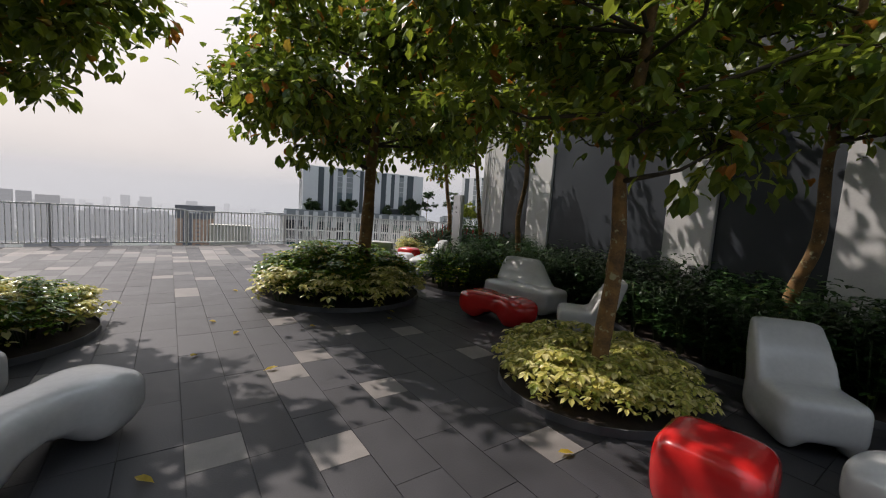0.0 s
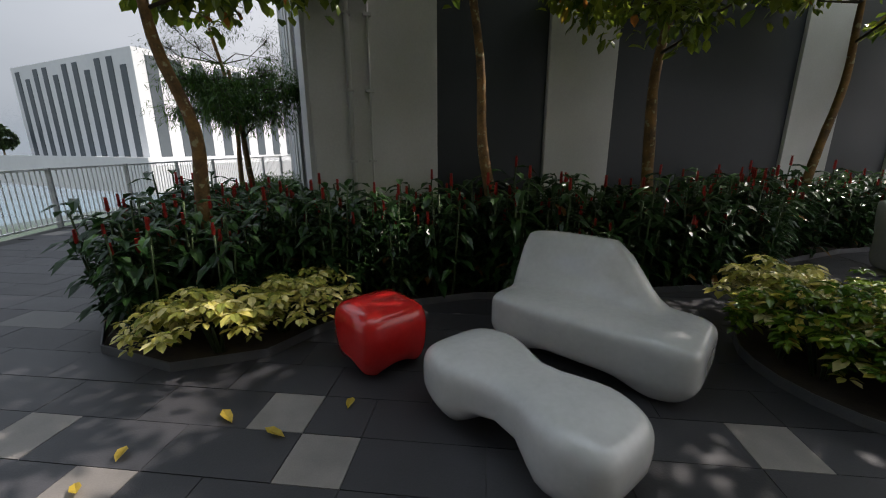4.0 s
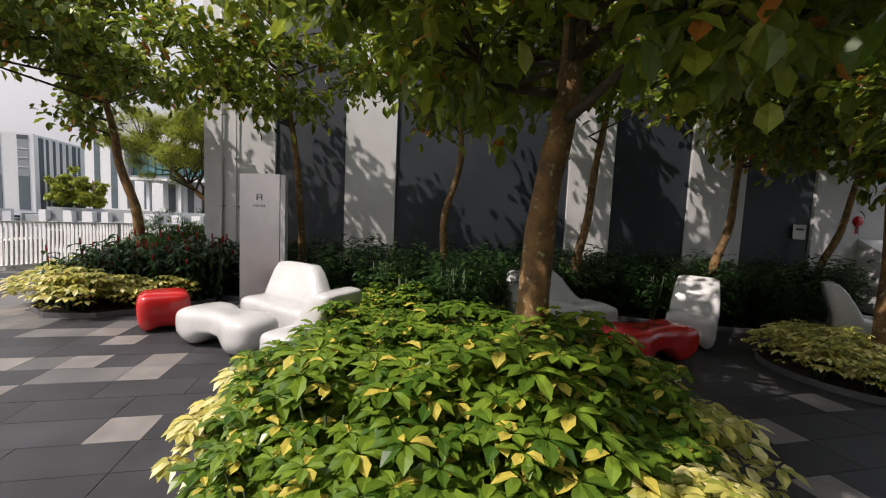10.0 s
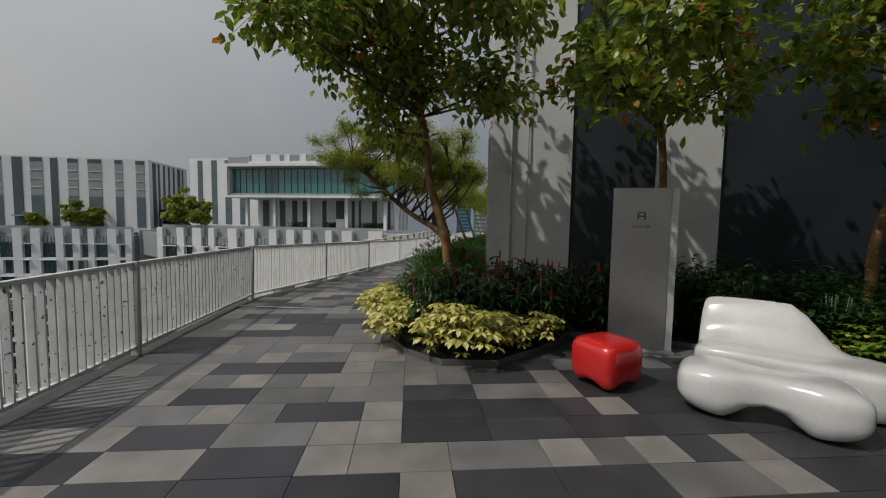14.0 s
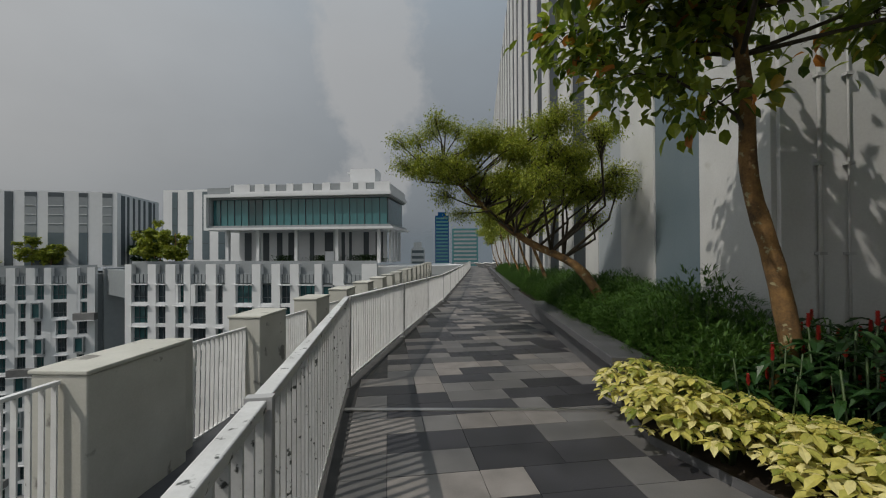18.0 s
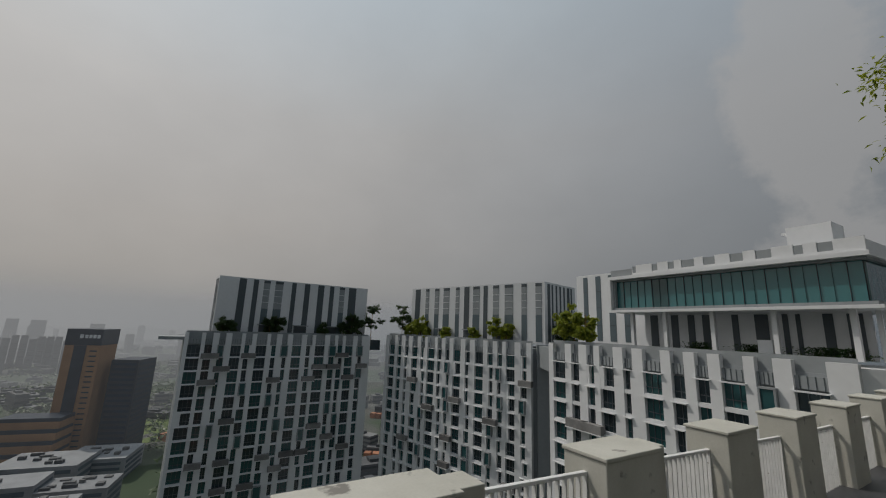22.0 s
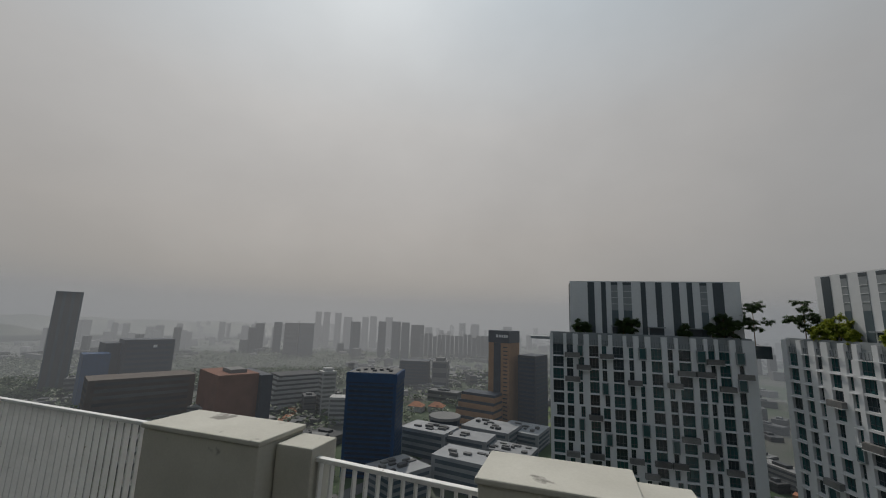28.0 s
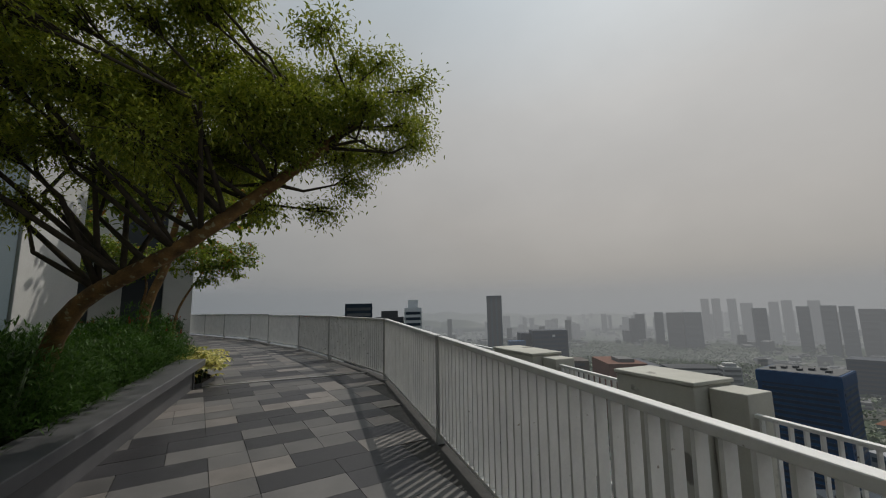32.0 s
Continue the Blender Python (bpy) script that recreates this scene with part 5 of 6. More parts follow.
HL = 45.7
hall_box("floor_slab", -1.0, HL + 1.6, -1.6, 16, 6.6, 7.1, M_FACADE)
hall_box("floor_rim", -0.6, HL + 0.9, -0.9, 15.6, 7.104, 7.6, M_FACADE_MID)
hall_box("glass_core", 0.6, HL - 0.36, 0.46, 15, 7.604, 13.4, M_WINDOW, "dark space behind the glass")
hall_box("end_frame", -1.0, -0.3, -1.6, 15.8, 7.104, 13.8, M_FACADE, "white end frame")
hall_box("end_rim", -0.296, 0.3, -0.6, 15.0, 7.604, 13.4, M_FACADE_MID)
for i in range(24):
    x = 0.34 + i * (HL - 0.7) / 24
    hall_box("glass_panel", x, x + (HL - 0.7) / 24 - 0.06, 0.2 + 0.05 * (i % 2), 0.42, 7.604, 13.4, M_TEAL_D if i in (5, 6) else M_TEAL)
    hall_box("mullion", x - 0.06, x, 0.05, 0.44, 7.604, 13.4, M_FACADE_DARK if i % 2 else M_TEAL_D)
for i in range(8):
    y = 0.5 + i * 1.8
    hall_box("glass_panel", HL - 0.34, HL - 0.1, y, y + 1.74, 7.604, 13.4, M_TEAL_D)
hall_box("roof_rim", -0.6, HL + 0.5, -0.8, 15.6, 13.404, 13.8, M_FACADE_MID)
hall_box("roof_slab", -1.0, HL + 1.0, -1.6, 16, 13.804, 14.5, M_FACADE)
hall_box("parapet_base", 5.6, HL + 0.6, -0.9, -0.6, 14.504, 15.0, M_FACADE)
hall_box("glass_rail", -0.6, 5.6, -0.85, -0.75, 14.504, 16.0, M_FACADE_MID, "clear glass rail")
edge = 5.6
for a, b in ((0.09, 0.145), (0.235, 0.265), (0.32, 0.35), (0.385, 0.445), (0.485, 0.535), (0.595, 0.645), (0.69, 0.745), (0.815, 0.845), (0.885, 0.93)):
    a, b = max(a * HL, 5.7), b * HL
    hall_box("parapet_panel", edge, a, -0.9, -0.6, 15.004, 16.6, M_FACADE)
    hall_box("rail_panel", a + 0.02, b - 0.02, -0.8, -0.7, 15.004, 16.4, M_FACADE_MID)
    edge = b
hall_box("parapet_panel", edge, HL + 0.6, -0.9, -0.6, 15.004, 16.6, M_FACADE)
hall_box("side_parapet", HL + 0.3, HL + 0.6, -0.596, 15.4, 14.504, 16.2, M_FACADE)
hall_box("lift_house", HL - 11.0, HL - 4.5, 4, 9, 14.504, 20.4, M_FACADE)
hall_box("lift_canopy", HL - 12.0, HL - 11.004, 4.5, 8, 19.4, 19.8, M_FACADE)
for f in (0.085, 0.265, 0.485, 0.715, 0.945):
    hall_box("column", f * HL - 0.4, f * HL + 0.4, 0.2, 1.0, -0.6, 6.598, M_FACADE)
for i in range(4):
    hall_box("column", HL - 0.8, HL - 0.2, 3.4 + i * 3.2, 4.0 + i * 3.2, -0.6, 6.598, M_FACADE)
hall_box("back_wall", 3.0, HL - 2, 6.0, 6.4, -0.6, 6.598, M_FACADE)
for a, w in ((0.1, 1.9), (0.215, 1.7), (0.3, 1.5), (0.37, 2.6), (0.5, 1.2), (0.59, 2.3), (0.69, 0.9), (0.735, 0.7), (0.82, 1.4), (0.89, 2.0)):
    hall_box("dark_panel", a * HL, a * HL + w, 5.9, 5.998, -0.5, 6.3, M_FACADE_DARK)
hedge = Soup()
hrng = random.Random(61)
for _ in range(2600):
    x = hrng.choice((0.38, 0.6, 0.66, 0.82, 0.9)) * HL + hrng.gauss(0, 1.3)
    hedge.leaf(Vector((x * 0.58, 2.0 + hrng.gauss(0, 0.3), 0.11 + hrng.random() ** 1.5)), Vector((hrng.uniform(-1, 1), hrng.uniform(-1, 1), hrng.uniform(0, 1))), Vector((0, 0, 1)), 0.3, 0.2)
low_hedge = link_mesh("hedge", hedge.mesh("hedge"), M_BUSH)
low_hedge.matrix_basis = hall.matrix_basis.copy()
tagged(low_hedge, "dark green shrubs between the pavilion columns", "hedge", kind="stuff")
kiosk = box("kiosk", 16.8, 18.2, 1.1, 2.0, 0.11, 1.75, M_FACADE, bevel=0.03)
kiosk.matrix_basis = hall.matrix_basis.copy()
tagged(kiosk, "small pale kiosk between the pavilion columns", "kiosk")
left_block = empty("striped_block", pose(-40.2, 80.7, 0, 0, 0, math.degrees(math.atan2(-6.9, 27.7))), "white roof block with slim dark upright strips", "building")
box("body", 0, 16.0, 0, 12, -0.1, 12.7, M_FACADE, left_block)
for x, w in ((1.7, 1.0), (4.6, 1.1), (7.4, 1.3), (10.4, 1.2)):
    box("dark_strip", x, x + w, -0.06, 0.1, 0.5, 12.3, M_FACADE_GLASS, left_block)
    for z in (3.2, 6.4, 9.4):
        box("strip_bar", x, x + w, -0.1, -0.062, z, z + 0.12, M_FACADE_DARK, left_block)
bridge = box("far_deck", 0, 13.6, 0, 10, -2.4, -0.35, M_FACADE)
bridge.matrix_basis = pose(-2.3, 59.0, 0, 0, 0, 12)
tagged(bridge, "pale roof deck joining the towers", "deck", kind="structure")
for i in range(9):
    lg = empty("sun_lounger", pose(13.4 + (i % 3) * 1.5, 63 + (i // 3) * 2.2, gz(62), 0, 0, 40), "white moulded sun lounger on the deck", "lounger", "white loungers")
    box("seat", 0, 1.8, -0.35, 0.35, 0.25, 0.4, M_FURN, lg, bevel=0.05)
    bk = box("backrest", -0.7, 0.0, -0.35, 0.35, 0.0, 0.14, M_FURN, lg, bevel=0.04)
    bk.matrix_basis = pose(0.02, 0, 0.3, 0, 30, 0)
    box("base", 0.2, 1.5, -0.25, 0.25, 0, 0.248, M_FURN, lg)
end_deck = box("end_deck", 6, 32, 62.01, 72, gz(62) - 0.6, gz(62), M_GREY)
tagged(end_deck, "grey deck at the far end of the walkway", "deck", kind="structure")

tower3 = empty("striped_tower", pose(47.0, -39.0, 0, 0, 0, 0), "white tower block with slim dark upright stripes", "building")
A3, B3 = Vector((0, 0)), Vector((26.0, -9.0))
d3 = (B3 - A3).normalized()
ang3 = math.degrees(math.atan2(d3.y, d3.x))
body3 = box("body", 0, 27.5, -24, 0, -3, 11.6, M_FACADE, tower3)
body3.matrix_basis = pose(0, 0, 0, 0, 0, ang3)
m3 = pose(0, 0, 0, 0, 0, ang3)
for i in range(11):
    box("dark_panel", 1.3 + i * 2.4, 2.4 + i * 2.4, -0.1, 0.06, 0.5, 11.0 if i % 3 else 10.0, M_FACADE_DARK, tower3).matrix_basis = m3
for i in range(8):
    box("dark_panel", -0.06, 0.1, -2.4 - i * 2.6, -1.2 - i * 2.6, 0.5, 11.0, M_FACADE_DARK, tower3).matrix_basis = m3
low3 = box("parapet", -6, 36, -20, 3.5, -3.0, -0.2, M_FACADE, tower3)
low3.matrix_basis = m3
box("parapet_tooth", -6, 36, 3.0, 3.5, -0.196, 0.6, M_FACADE, tower3).matrix_basis = m3
p3 = m3 @ Vector((29.5, 2, 0)) + Vector((47, -39, 0))
roof_trees(Matrix.Translation((p3.x, p3.y, 0)), ((0, 0, -0.6, 4.5),), 380)

# ---- the city ----
GROUND = -138.0
ground = tagged(box("ground", -6000, 6000, -6000, 6000, GROUND - 2, GROUND, surface("city_ground", (0.045, 0.055, 0.042), (0.11, 0.108, 0.095), 0.9, scale=0.02, fine=0.3, bump=0, spots=((0.03, 0.055, 0.02), 0.55, 0.006))), "hazy city ground of roads, roofs and trees", "ground", kind="structure")
sea = box("sea", 900, 6000, -3500, 800, GROUND + 0.1, GROUND + 0.4, surface("sea", (0.1, 0.17, 0.21), (0.13, 0.2, 0.24), 0.3, scale=0.003, fine=0.05, bump=0))
tagged(sea, "pale blue-grey sea beyond the harbour", "water", kind="structure")
M_BLUE_T = surface("blue_glass_tower", (0.001, 0.036, 0.11), (0.003, 0.058, 0.16), 0.45, scale=0.2, fine=1.0, bump=0, gloss=0.15)
M_BROWN_T = surface("brown_tower_stone", (0.27, 0.15, 0.08), (0.36, 0.21, 0.115), 0.8, scale=0.1, fine=1.0, bump=0, gloss=0.15)
M_NAVY = surface("navy_tower", (0.018, 0.028, 0.045), (0.035, 0.05, 0.07), 0.4, scale=0.1, fine=1.0, bump=0, gloss=0.15)
M_BLUE_D = surface("deep_blue_window_band", (0.004, 0.022, 0.05), (0.01, 0.034, 0.07), 0.35, scale=0.2, fine=1.0, bump=0, gloss=0.15)
M_RUST = surface("rust_office_wall", (0.15, 0.075, 0.05), (0.22, 0.11, 0.08), 0.8, scale=0.1, fine=1.0, bump=0, gloss=0.15)
M_DUN = surface("grey_brown_office_wall", (0.1, 0.085, 0.075), (0.15, 0.13, 0.115), 0.8, scale=0.1, fine=1.0, bump=0, gloss=0.15)
M_PALE_T = surface("white_office_wall", (0.34, 0.34, 0.33), (0.44, 0.44, 0.43), 0.8, scale=0.1, fine=1.0, bump=0)
M_HOSP = surface("pale_grey_hospital_wall", (0.19, 0.2, 0.21), (0.29, 0.3, 0.31), 0.7, scale=0.08, fine=1.0, bump=0, vary=0.2)
M_SLATE_T = surface("slate_blue_wall", (0.06, 0.085, 0.105), (0.1, 0.125, 0.145), 0.6, scale=0.1, fine=1.0, bump=0, gloss=0.15)
M_PINK = surface("pink_tower", (0.29, 0.19, 0.155), (0.37, 0.25, 0.21), 0.8, scale=0.1, fine=1.0, bump=0)
M_CITY = surface("pale_city_wall", (0.11, 0.113, 0.116), (0.23, 0.228, 0.22), 0.8, scale=0.01, fine=0.4, bump=0, vary=0.35, island=True, gloss=0.15)
M_CITY_D = surface("grey_city_wall", (0.06, 0.066, 0.072), (0.14, 0.14, 0.14), 0.8, scale=0.01, fine=0.4, bump=0, vary=0.35, island=True, gloss=0.15)
M_RIBBON = surface("hazy_window_ribbon", (0.03, 0.036, 0.042), (0.12, 0.125, 0.13), 0.5, scale=0.02, fine=0.5, bump=0, vary=0.4, island=True, gloss=0.15)
M_SITE = surface("site_clutter", (0.08, 0.07, 0.065), (0.34, 0.3, 0.26), 0.8, scale=0.05, fine=0.5, bump=0, vary=0.5, island=True)
M_STREET = surface("far_street", (0.09, 0.09, 0.09), (0.13, 0.13, 0.128), 0.85, scale=0.05, fine=0.5, bump=0)
M_ROOF_T = surface("orange_tile_roof", (0.3, 0.12, 0.06), (0.42, 0.19, 0.1), 0.85, scale=0.1, fine=1.0, bump=0, vary=0.2, island=True)


def at_az(az, dist, z=0.0):
    return (-0.5 - math.sin(radians(az)) * dist, 12.0 + math.cos(radians(az)) * dist, z)


def high_rise(name, az, dist, width, depth, top, material, label, turn=0.0, bands=0, m_band=None, cap=None, base=GROUND):
    x, y, _ = at_az(az, dist)
    ob = empty(name, pose(x, y, 0, 0, 0, az + turn), label, "building")
    box("shaft", -width / 2, width / 2, 0, depth, base, top, material, ob)
    if bands:
        s = Soup()
        hgt = min(top - base, 110)
        for k in range(bands):
            z = top - 3 - k * hgt / bands
            s.box(-width / 2 + width * 0.06, width / 2 - width * 0.06, -0.25, 0.2, z - hgt / bands * 0.5, z)
            s.box(-width / 2 - 0.25, -width / 2 + 0.2, depth * 0.08, depth * 0.92, z - hgt / bands * 0.5, z)
            s.box(width / 2 - 0.2, width / 2 + 0.25, depth * 0.08, depth * 0.92, z - hgt / bands * 0.5, z)
        tagged(link_mesh("window_band", s.mesh("window_band"), m_band or M_WINDOW, ob), "rows of window bands", kind="stuff")
    if cap:
        box("roof_plant", -width * 0.3, width * 0.3, depth * 0.2, depth * 0.8, top, top + cap, material, ob)
    return ob


blue = high_rise("blue_glass_tower", 106.7, 373, 46, 40, -50, M_BLUE_T, "dark blue glass office tower", turn=-14, bands=22, m_band=M_BLUE_D)
box("parapet_band", -23.4, 23.4, -0.4, 40.4, -58, -50.6, M_BLUE_T, blue, "brighter blue glass crown")
box("roof_tray", -21.5, 21.5, 1.5, 38.5, -50.0, -49.7, M_CITY, blue, "grey roof")
for k in range(7):
    box("roof_unit", -17 + k * 5, -14 + k * 5, 8 + (k * 7) % 19, 12 + (k * 7) % 19, -49.69, -48.2, M_CITY_D, blue)
brown = high_rise("brown_tower", 89.1, 547, 30, 36, -27, M_BROWN_T, "brown office tower with a dark crown", turn=-24)
slits = Soup()
for k in range(20):
    z = -34 - k * 5.0
    slits.box(6.5, 12.5, -0.2, 0.2, z - 1.3, z)
    for q in range(4):
        slits.box(-15.2, -14.9, 4 + q * 8, 8 + q * 8, z - 1.5, z)
tagged(link_mesh("window_slit", slits.mesh("window_slit"), M_NAVY, brown), "small dark windows", kind="stuff")
box("crown", -15.3, 15.3, -0.4, 36.3, -29, -13, M_NAVY, brown, "dark blue crown")
box("stair_core", -7, 3, -0.7, 5, -135, -29.1, M_NAVY, brown, "dark glass strip")
for k in range(4):
    box("roof_sign", 0.5 + k * 3.4, 3.1 + k * 3.4, -0.7, -0.41, -22, -18.5, M_FACADE, brown)
box("sign_mark", -3.8, -0.8, -0.7, -0.41, -22.2, -18.3, M_FACADE, brown)
terrace = empty("stepped_podium", pose(*at_az(92.6, 520)[:2], 0, 0, 0, 66), "stepped brown podium with planted roof terraces", "building")
for k in range(5):
    box("storey", -30 + k * 2.2, 26, -4 + k * 3.0, 34, GROUND + 9.2 * k, GROUND + 9.2 * k + 6.0, M_BROWN_T, terrace)
    box("window_ribbon", -29.4 + k * 2.2, 25.5, -3.4 + k * 3.0, 33.5, GROUND + 9.2 * k + 6.0, GROUND + 9.2 * k + 9.2, M_NAVY, terrace)
high_rise("navy_tower", 85.3, 545, 25, 42, -44, M_NAVY, "dark navy office tower beside the brown one", turn=-24, bands=18, m_band=M_BLUE_D)
slim = high_rise("slim_tower", 140.7, 900, 34, 30, 24, M_SLATE_T, "slim blue-grey residential tower", bands=0)
for k in range(3):
    box("glass_strip", -15 + k * 11, -8 + k * 11, -0.4, 0.2, GROUND, 22, M_CITY_D, slim)
office = high_rise("dark_office", 133.1, 760, 64, 40, -46, M_NAVY, "dark office block with a small pale mark", turn=12, bands=12, m_band=M_BLUE_D)
box("roof_sign", 4, 9, -0.6, -0.3, -58, -54, M_FACADE, office)
high_rise("dark_office", 136.2, 775, 24, 40, -52, M_NAVY, "dark stair wing of the office block", turn=12)
high_rise("blue_annex", 137.6, 740, 30, 30, -64, M_BLUE_T, "small blue glass block", turn=8)
high_rise("grey_office", 133.0, 600, 104, 46, -80, M_DUN, "grey-brown office block with ribbon windows", turn=10, bands=8, m_band=M_CITY_D)
rust = high_rise("rust_office", 123.4, 520, 44, 70, -70, M_RUST, "rust brown office with a curved glass side", turn=20, bands=0)
box("glass_side", 22.2, 36, -6, 66, GROUND, -72, M_NAVY, rust, "dark glass side")
box("roof_plant", -6, 12, 12, 40, -70, -66, M_CITY, rust)
for k in range(9):
    box("glass_rib", 36.2, 42 - abs(k - 4), 4 + k * 7, 6.5 + k * 7, GROUND, -92 - abs(k - 4) * 3, M_CITY, rust)
white = empty("white_office", pose(*at_az(114.9, 640)[:2], 0, 0, 0, 138), "long white terraced office with slatted floors", "building")
for k in range(8):
    box("terrace_floor", -58 + k * 2.5, 58 - k * 4.5, k * 2.2, 60, GROUND + k * 6.0, GROUND + k * 6.0 + 3.4, M_PALE_T, white)
    box("window_ribbon", -57 + k * 2.5, 57 - k * 4.5, 1 + k * 2.2, 59, GROUND + k * 6.0 + 3.4, GROUND + k * 6.0 + 6.0, M_CITY_D, white)
high_rise("pale_tower", 112.4, 600, 20, 18, -79, M_PALE_T, "pale slender office block", turn=20, bands=10, m_band=M_CITY, cap=4)
high_rise("pale_block", 110.9, 545, 26, 20, -104, M_PALE_T, "small white block with square windows", turn=-10, bands=6, m_band=M_CITY_D)
high_rise("navy_block", 101.0, 800, 58, 40, -84, M_NAVY, "dark glass office block", turn=-6, bands=9, m_band=M_BLUE_D)
high_rise("grey_block", 97.4, 800, 30, 40, -84, M_CITY, "grey office block with dark strips", turn=-6, bands=3, m_band=M_NAVY, cap=6)
drum = empty("round_office", pose(*at_az(96.4, 470)[:2], 0), "round dark glass office with a grey roof", "building")
sd = Soup()
sd.tube([Vector((0, 0, GROUND)), Vector((0, 0, -110))], [17, 17], 28)
link_mesh("drum", sd.mesh("drum"), M_NAVY, drum)
sd = Soup()
sd.tube([Vector((0, 0, -110)), Vector((0, 0, -107))], [18, 18], 28)
link_mesh("roof_rim", sd.mesh("roof_rim"), M_CITY, drum)
# hospital complex: long low wings with ribbon windows and stepped roofs
for az, dist, w, d, top, turn in ((99.5, 425, 52, 34, -112, -30), (95.2, 415, 70, 30, -114, -24), (91.0, 455, 56, 44, -116, -24), (86.6, 470, 48, 46, -120, -20), (93.5, 345, 62, 34, -113, -24), (100.5, 330, 40, 36, -117, 40), (88.0, 395, 44, 30, -119, -20)):
    wing_ob = high_rise("hospital_wing", az, dist, w, d, top, M_HOSP, "low pale hospital wing with blue ribbon windows", turn=turn, bands=4, m_band=M_SLATE_T)
    hr = random.Random(int(az * 10))
    for k in range(9):
        x, y = hr.uniform(-w * 0.42, w * 0.3), hr.uniform(3, d - 8)
        box("roof_unit", x, x + hr.uniform(3, 9), y, y + hr.uniform(2, 5), top, top + hr.uniform(0.8, 2.6), M_CITY if hr.random() < 0.6 else M_CITY_D, wing_ob)
# two villas with orange roofs
for az in (100.4, 97.6):
    villa = empty("villa", pose(*at_az(az, 625)[:2], 0, 0, 0, 80), "white villa with a hipped orange tile roof", "house")
    box("wall", -11, 11, -8, 8, GROUND, GROUND + 8, M_PALE_T, villa)
    hip = bmesh.new()
    base_v = [hip.verts.new(c) for c in ((-12, -9, GROUND + 8), (12, -9, GROUND + 8), (12, 9, GROUND + 8), (-12, 9, GROUND + 8))]
    ridge = [hip.verts.new(c) for c in ((-4, 0, GROUND + 14), (4, 0, GROUND + 14))]
    for f in ((base_v[0], base_v[1], ridge[1], ridge[0]), (base_v[1], base_v[2], ridge[1]), (base_v[2], base_v[3], ridge[0], ridge[1]), (base_v[3], base_v[0], ridge[0]), tuple(reversed(base_v))):
        hip.faces.new(f)
    part("roof", hip, M_ROOF_T, villa)
# the cluster of tall flats in the haze, and the long pale slabs beside it
flats = ((119.6, 1500, 26, -32), (117.9, 1350, 40, -30), (115.9, 1350, 44, -30), (114.6, 1800, 24, 10), (113.4, 1800, 24, 10), (112.0, 1800, 24, 8), (110.6, 1700, 34, -8), (109.4, 1450, 30, -22), (108.2, 1700, 26, -6), (107.0, 1750, 24, -2), (105.8, 1400, 26, -18), (104.9, 1700, 30, -4), (103.9, 1350, 26, -16), (102.5, 1350, 26, -18), (100.8, 1400, 44, -26), (121.8, 1600, 30, -40), (123.5, 1700, 24, -52), (99.2, 1700, 30, -40), (88.0, 1900, 40, -30), (92.6, 1800, 34, -22), (94.4, 1850, 28, -20))
for az, dist, w, top in flats:
    high_rise("block_of_flats", az, dist, w, 22, top, M_SLATE_T if int(az * 10) % 3 else M_CITY_D, "tall hazy grey block of flats", turn=(az * 37) % 30 - 15, bands=30, m_band=M_CITY_D)
for k in range(17):
    high_rise("flat_slab", 90.2 + k * 0.62, 1320 + (k * 53) % 160, 13, 18, -62 + (k * 7) % 9, M_CITY, "narrow pale slab of flats", bands=14, m_band=M_CITY_D)
high_rise("dark_tower", 160.2, 300, 20, 22, 5, M_NAVY, "dark grey residential tower", bands=26, m_band=M_CITY_D)
high_rise("dark_slab", 155.8, 310, 22, 18, -6, M_CITY_D, "lower grey residential slab", bands=24, m_band=M_NAVY, cap=5)
high_rise("framed_tower", 152.4, 300, 13, 18, 1, M_FACADE, "pale residential tower with an open crown", bands=26, m_band=M_NAVY, cap=6)
high_rise("pink_tower", -90.5, 300, 22, 22, 0, M_PINK, "pink stone tower with small windows", bands=36, m_band=M_DUN)
for az, w, top, what in ((-75.8, 34, 80, "stacked gardens"), (-80.8, 36, 100, "a framed crown")):
    tw = high_rise("twin_tower", az, 450, w, 36, top, M_SLATE_T, "tall grey glass tower with " + what, bands=34, m_band=M_CITY)
    for k in range(4):
        x = -w / 2 + w * (0.14 + 0.24 * k)
        box("glass_bay", x - 1.6, x + 1.6, -0.6, 0.3, GROUND, top - 6, M_CITY_D, tw)
high_rise("glass_tower", -7.9, 620, 22, 22, 60, M_BLUE_T, "blue glass tower with a rounded top", bands=20, m_band=M_TEAL, cap=6)
high_rise("glass_tower", -11.3, 600, 40, 30, 38, M_TEAL, "wide green glass office tower", bands=18, m_band=M_FACADE_MID)
high_rise("stepped_tower", -4.3, 640, 22, 20, 8, M_FACADE_MID, "stepped grey office tower", bands=12, cap=10)
high_rise("white_block", -64.5, 320, 30, 20, -6, M_CITY, "white apartment block beyond the harbour roads", bands=30, m_band=M_CITY_D)
high_rise("white_block", -61.0, 300, 16, 20, 2, M_CITY, "white apartment block beyond the harbour roads", bands=30, m_band=M_CITY_D)
crng = random.Random(77)
pale, grey, roofs, ribbons = Soup(), Soup(), Soup(), Soup()
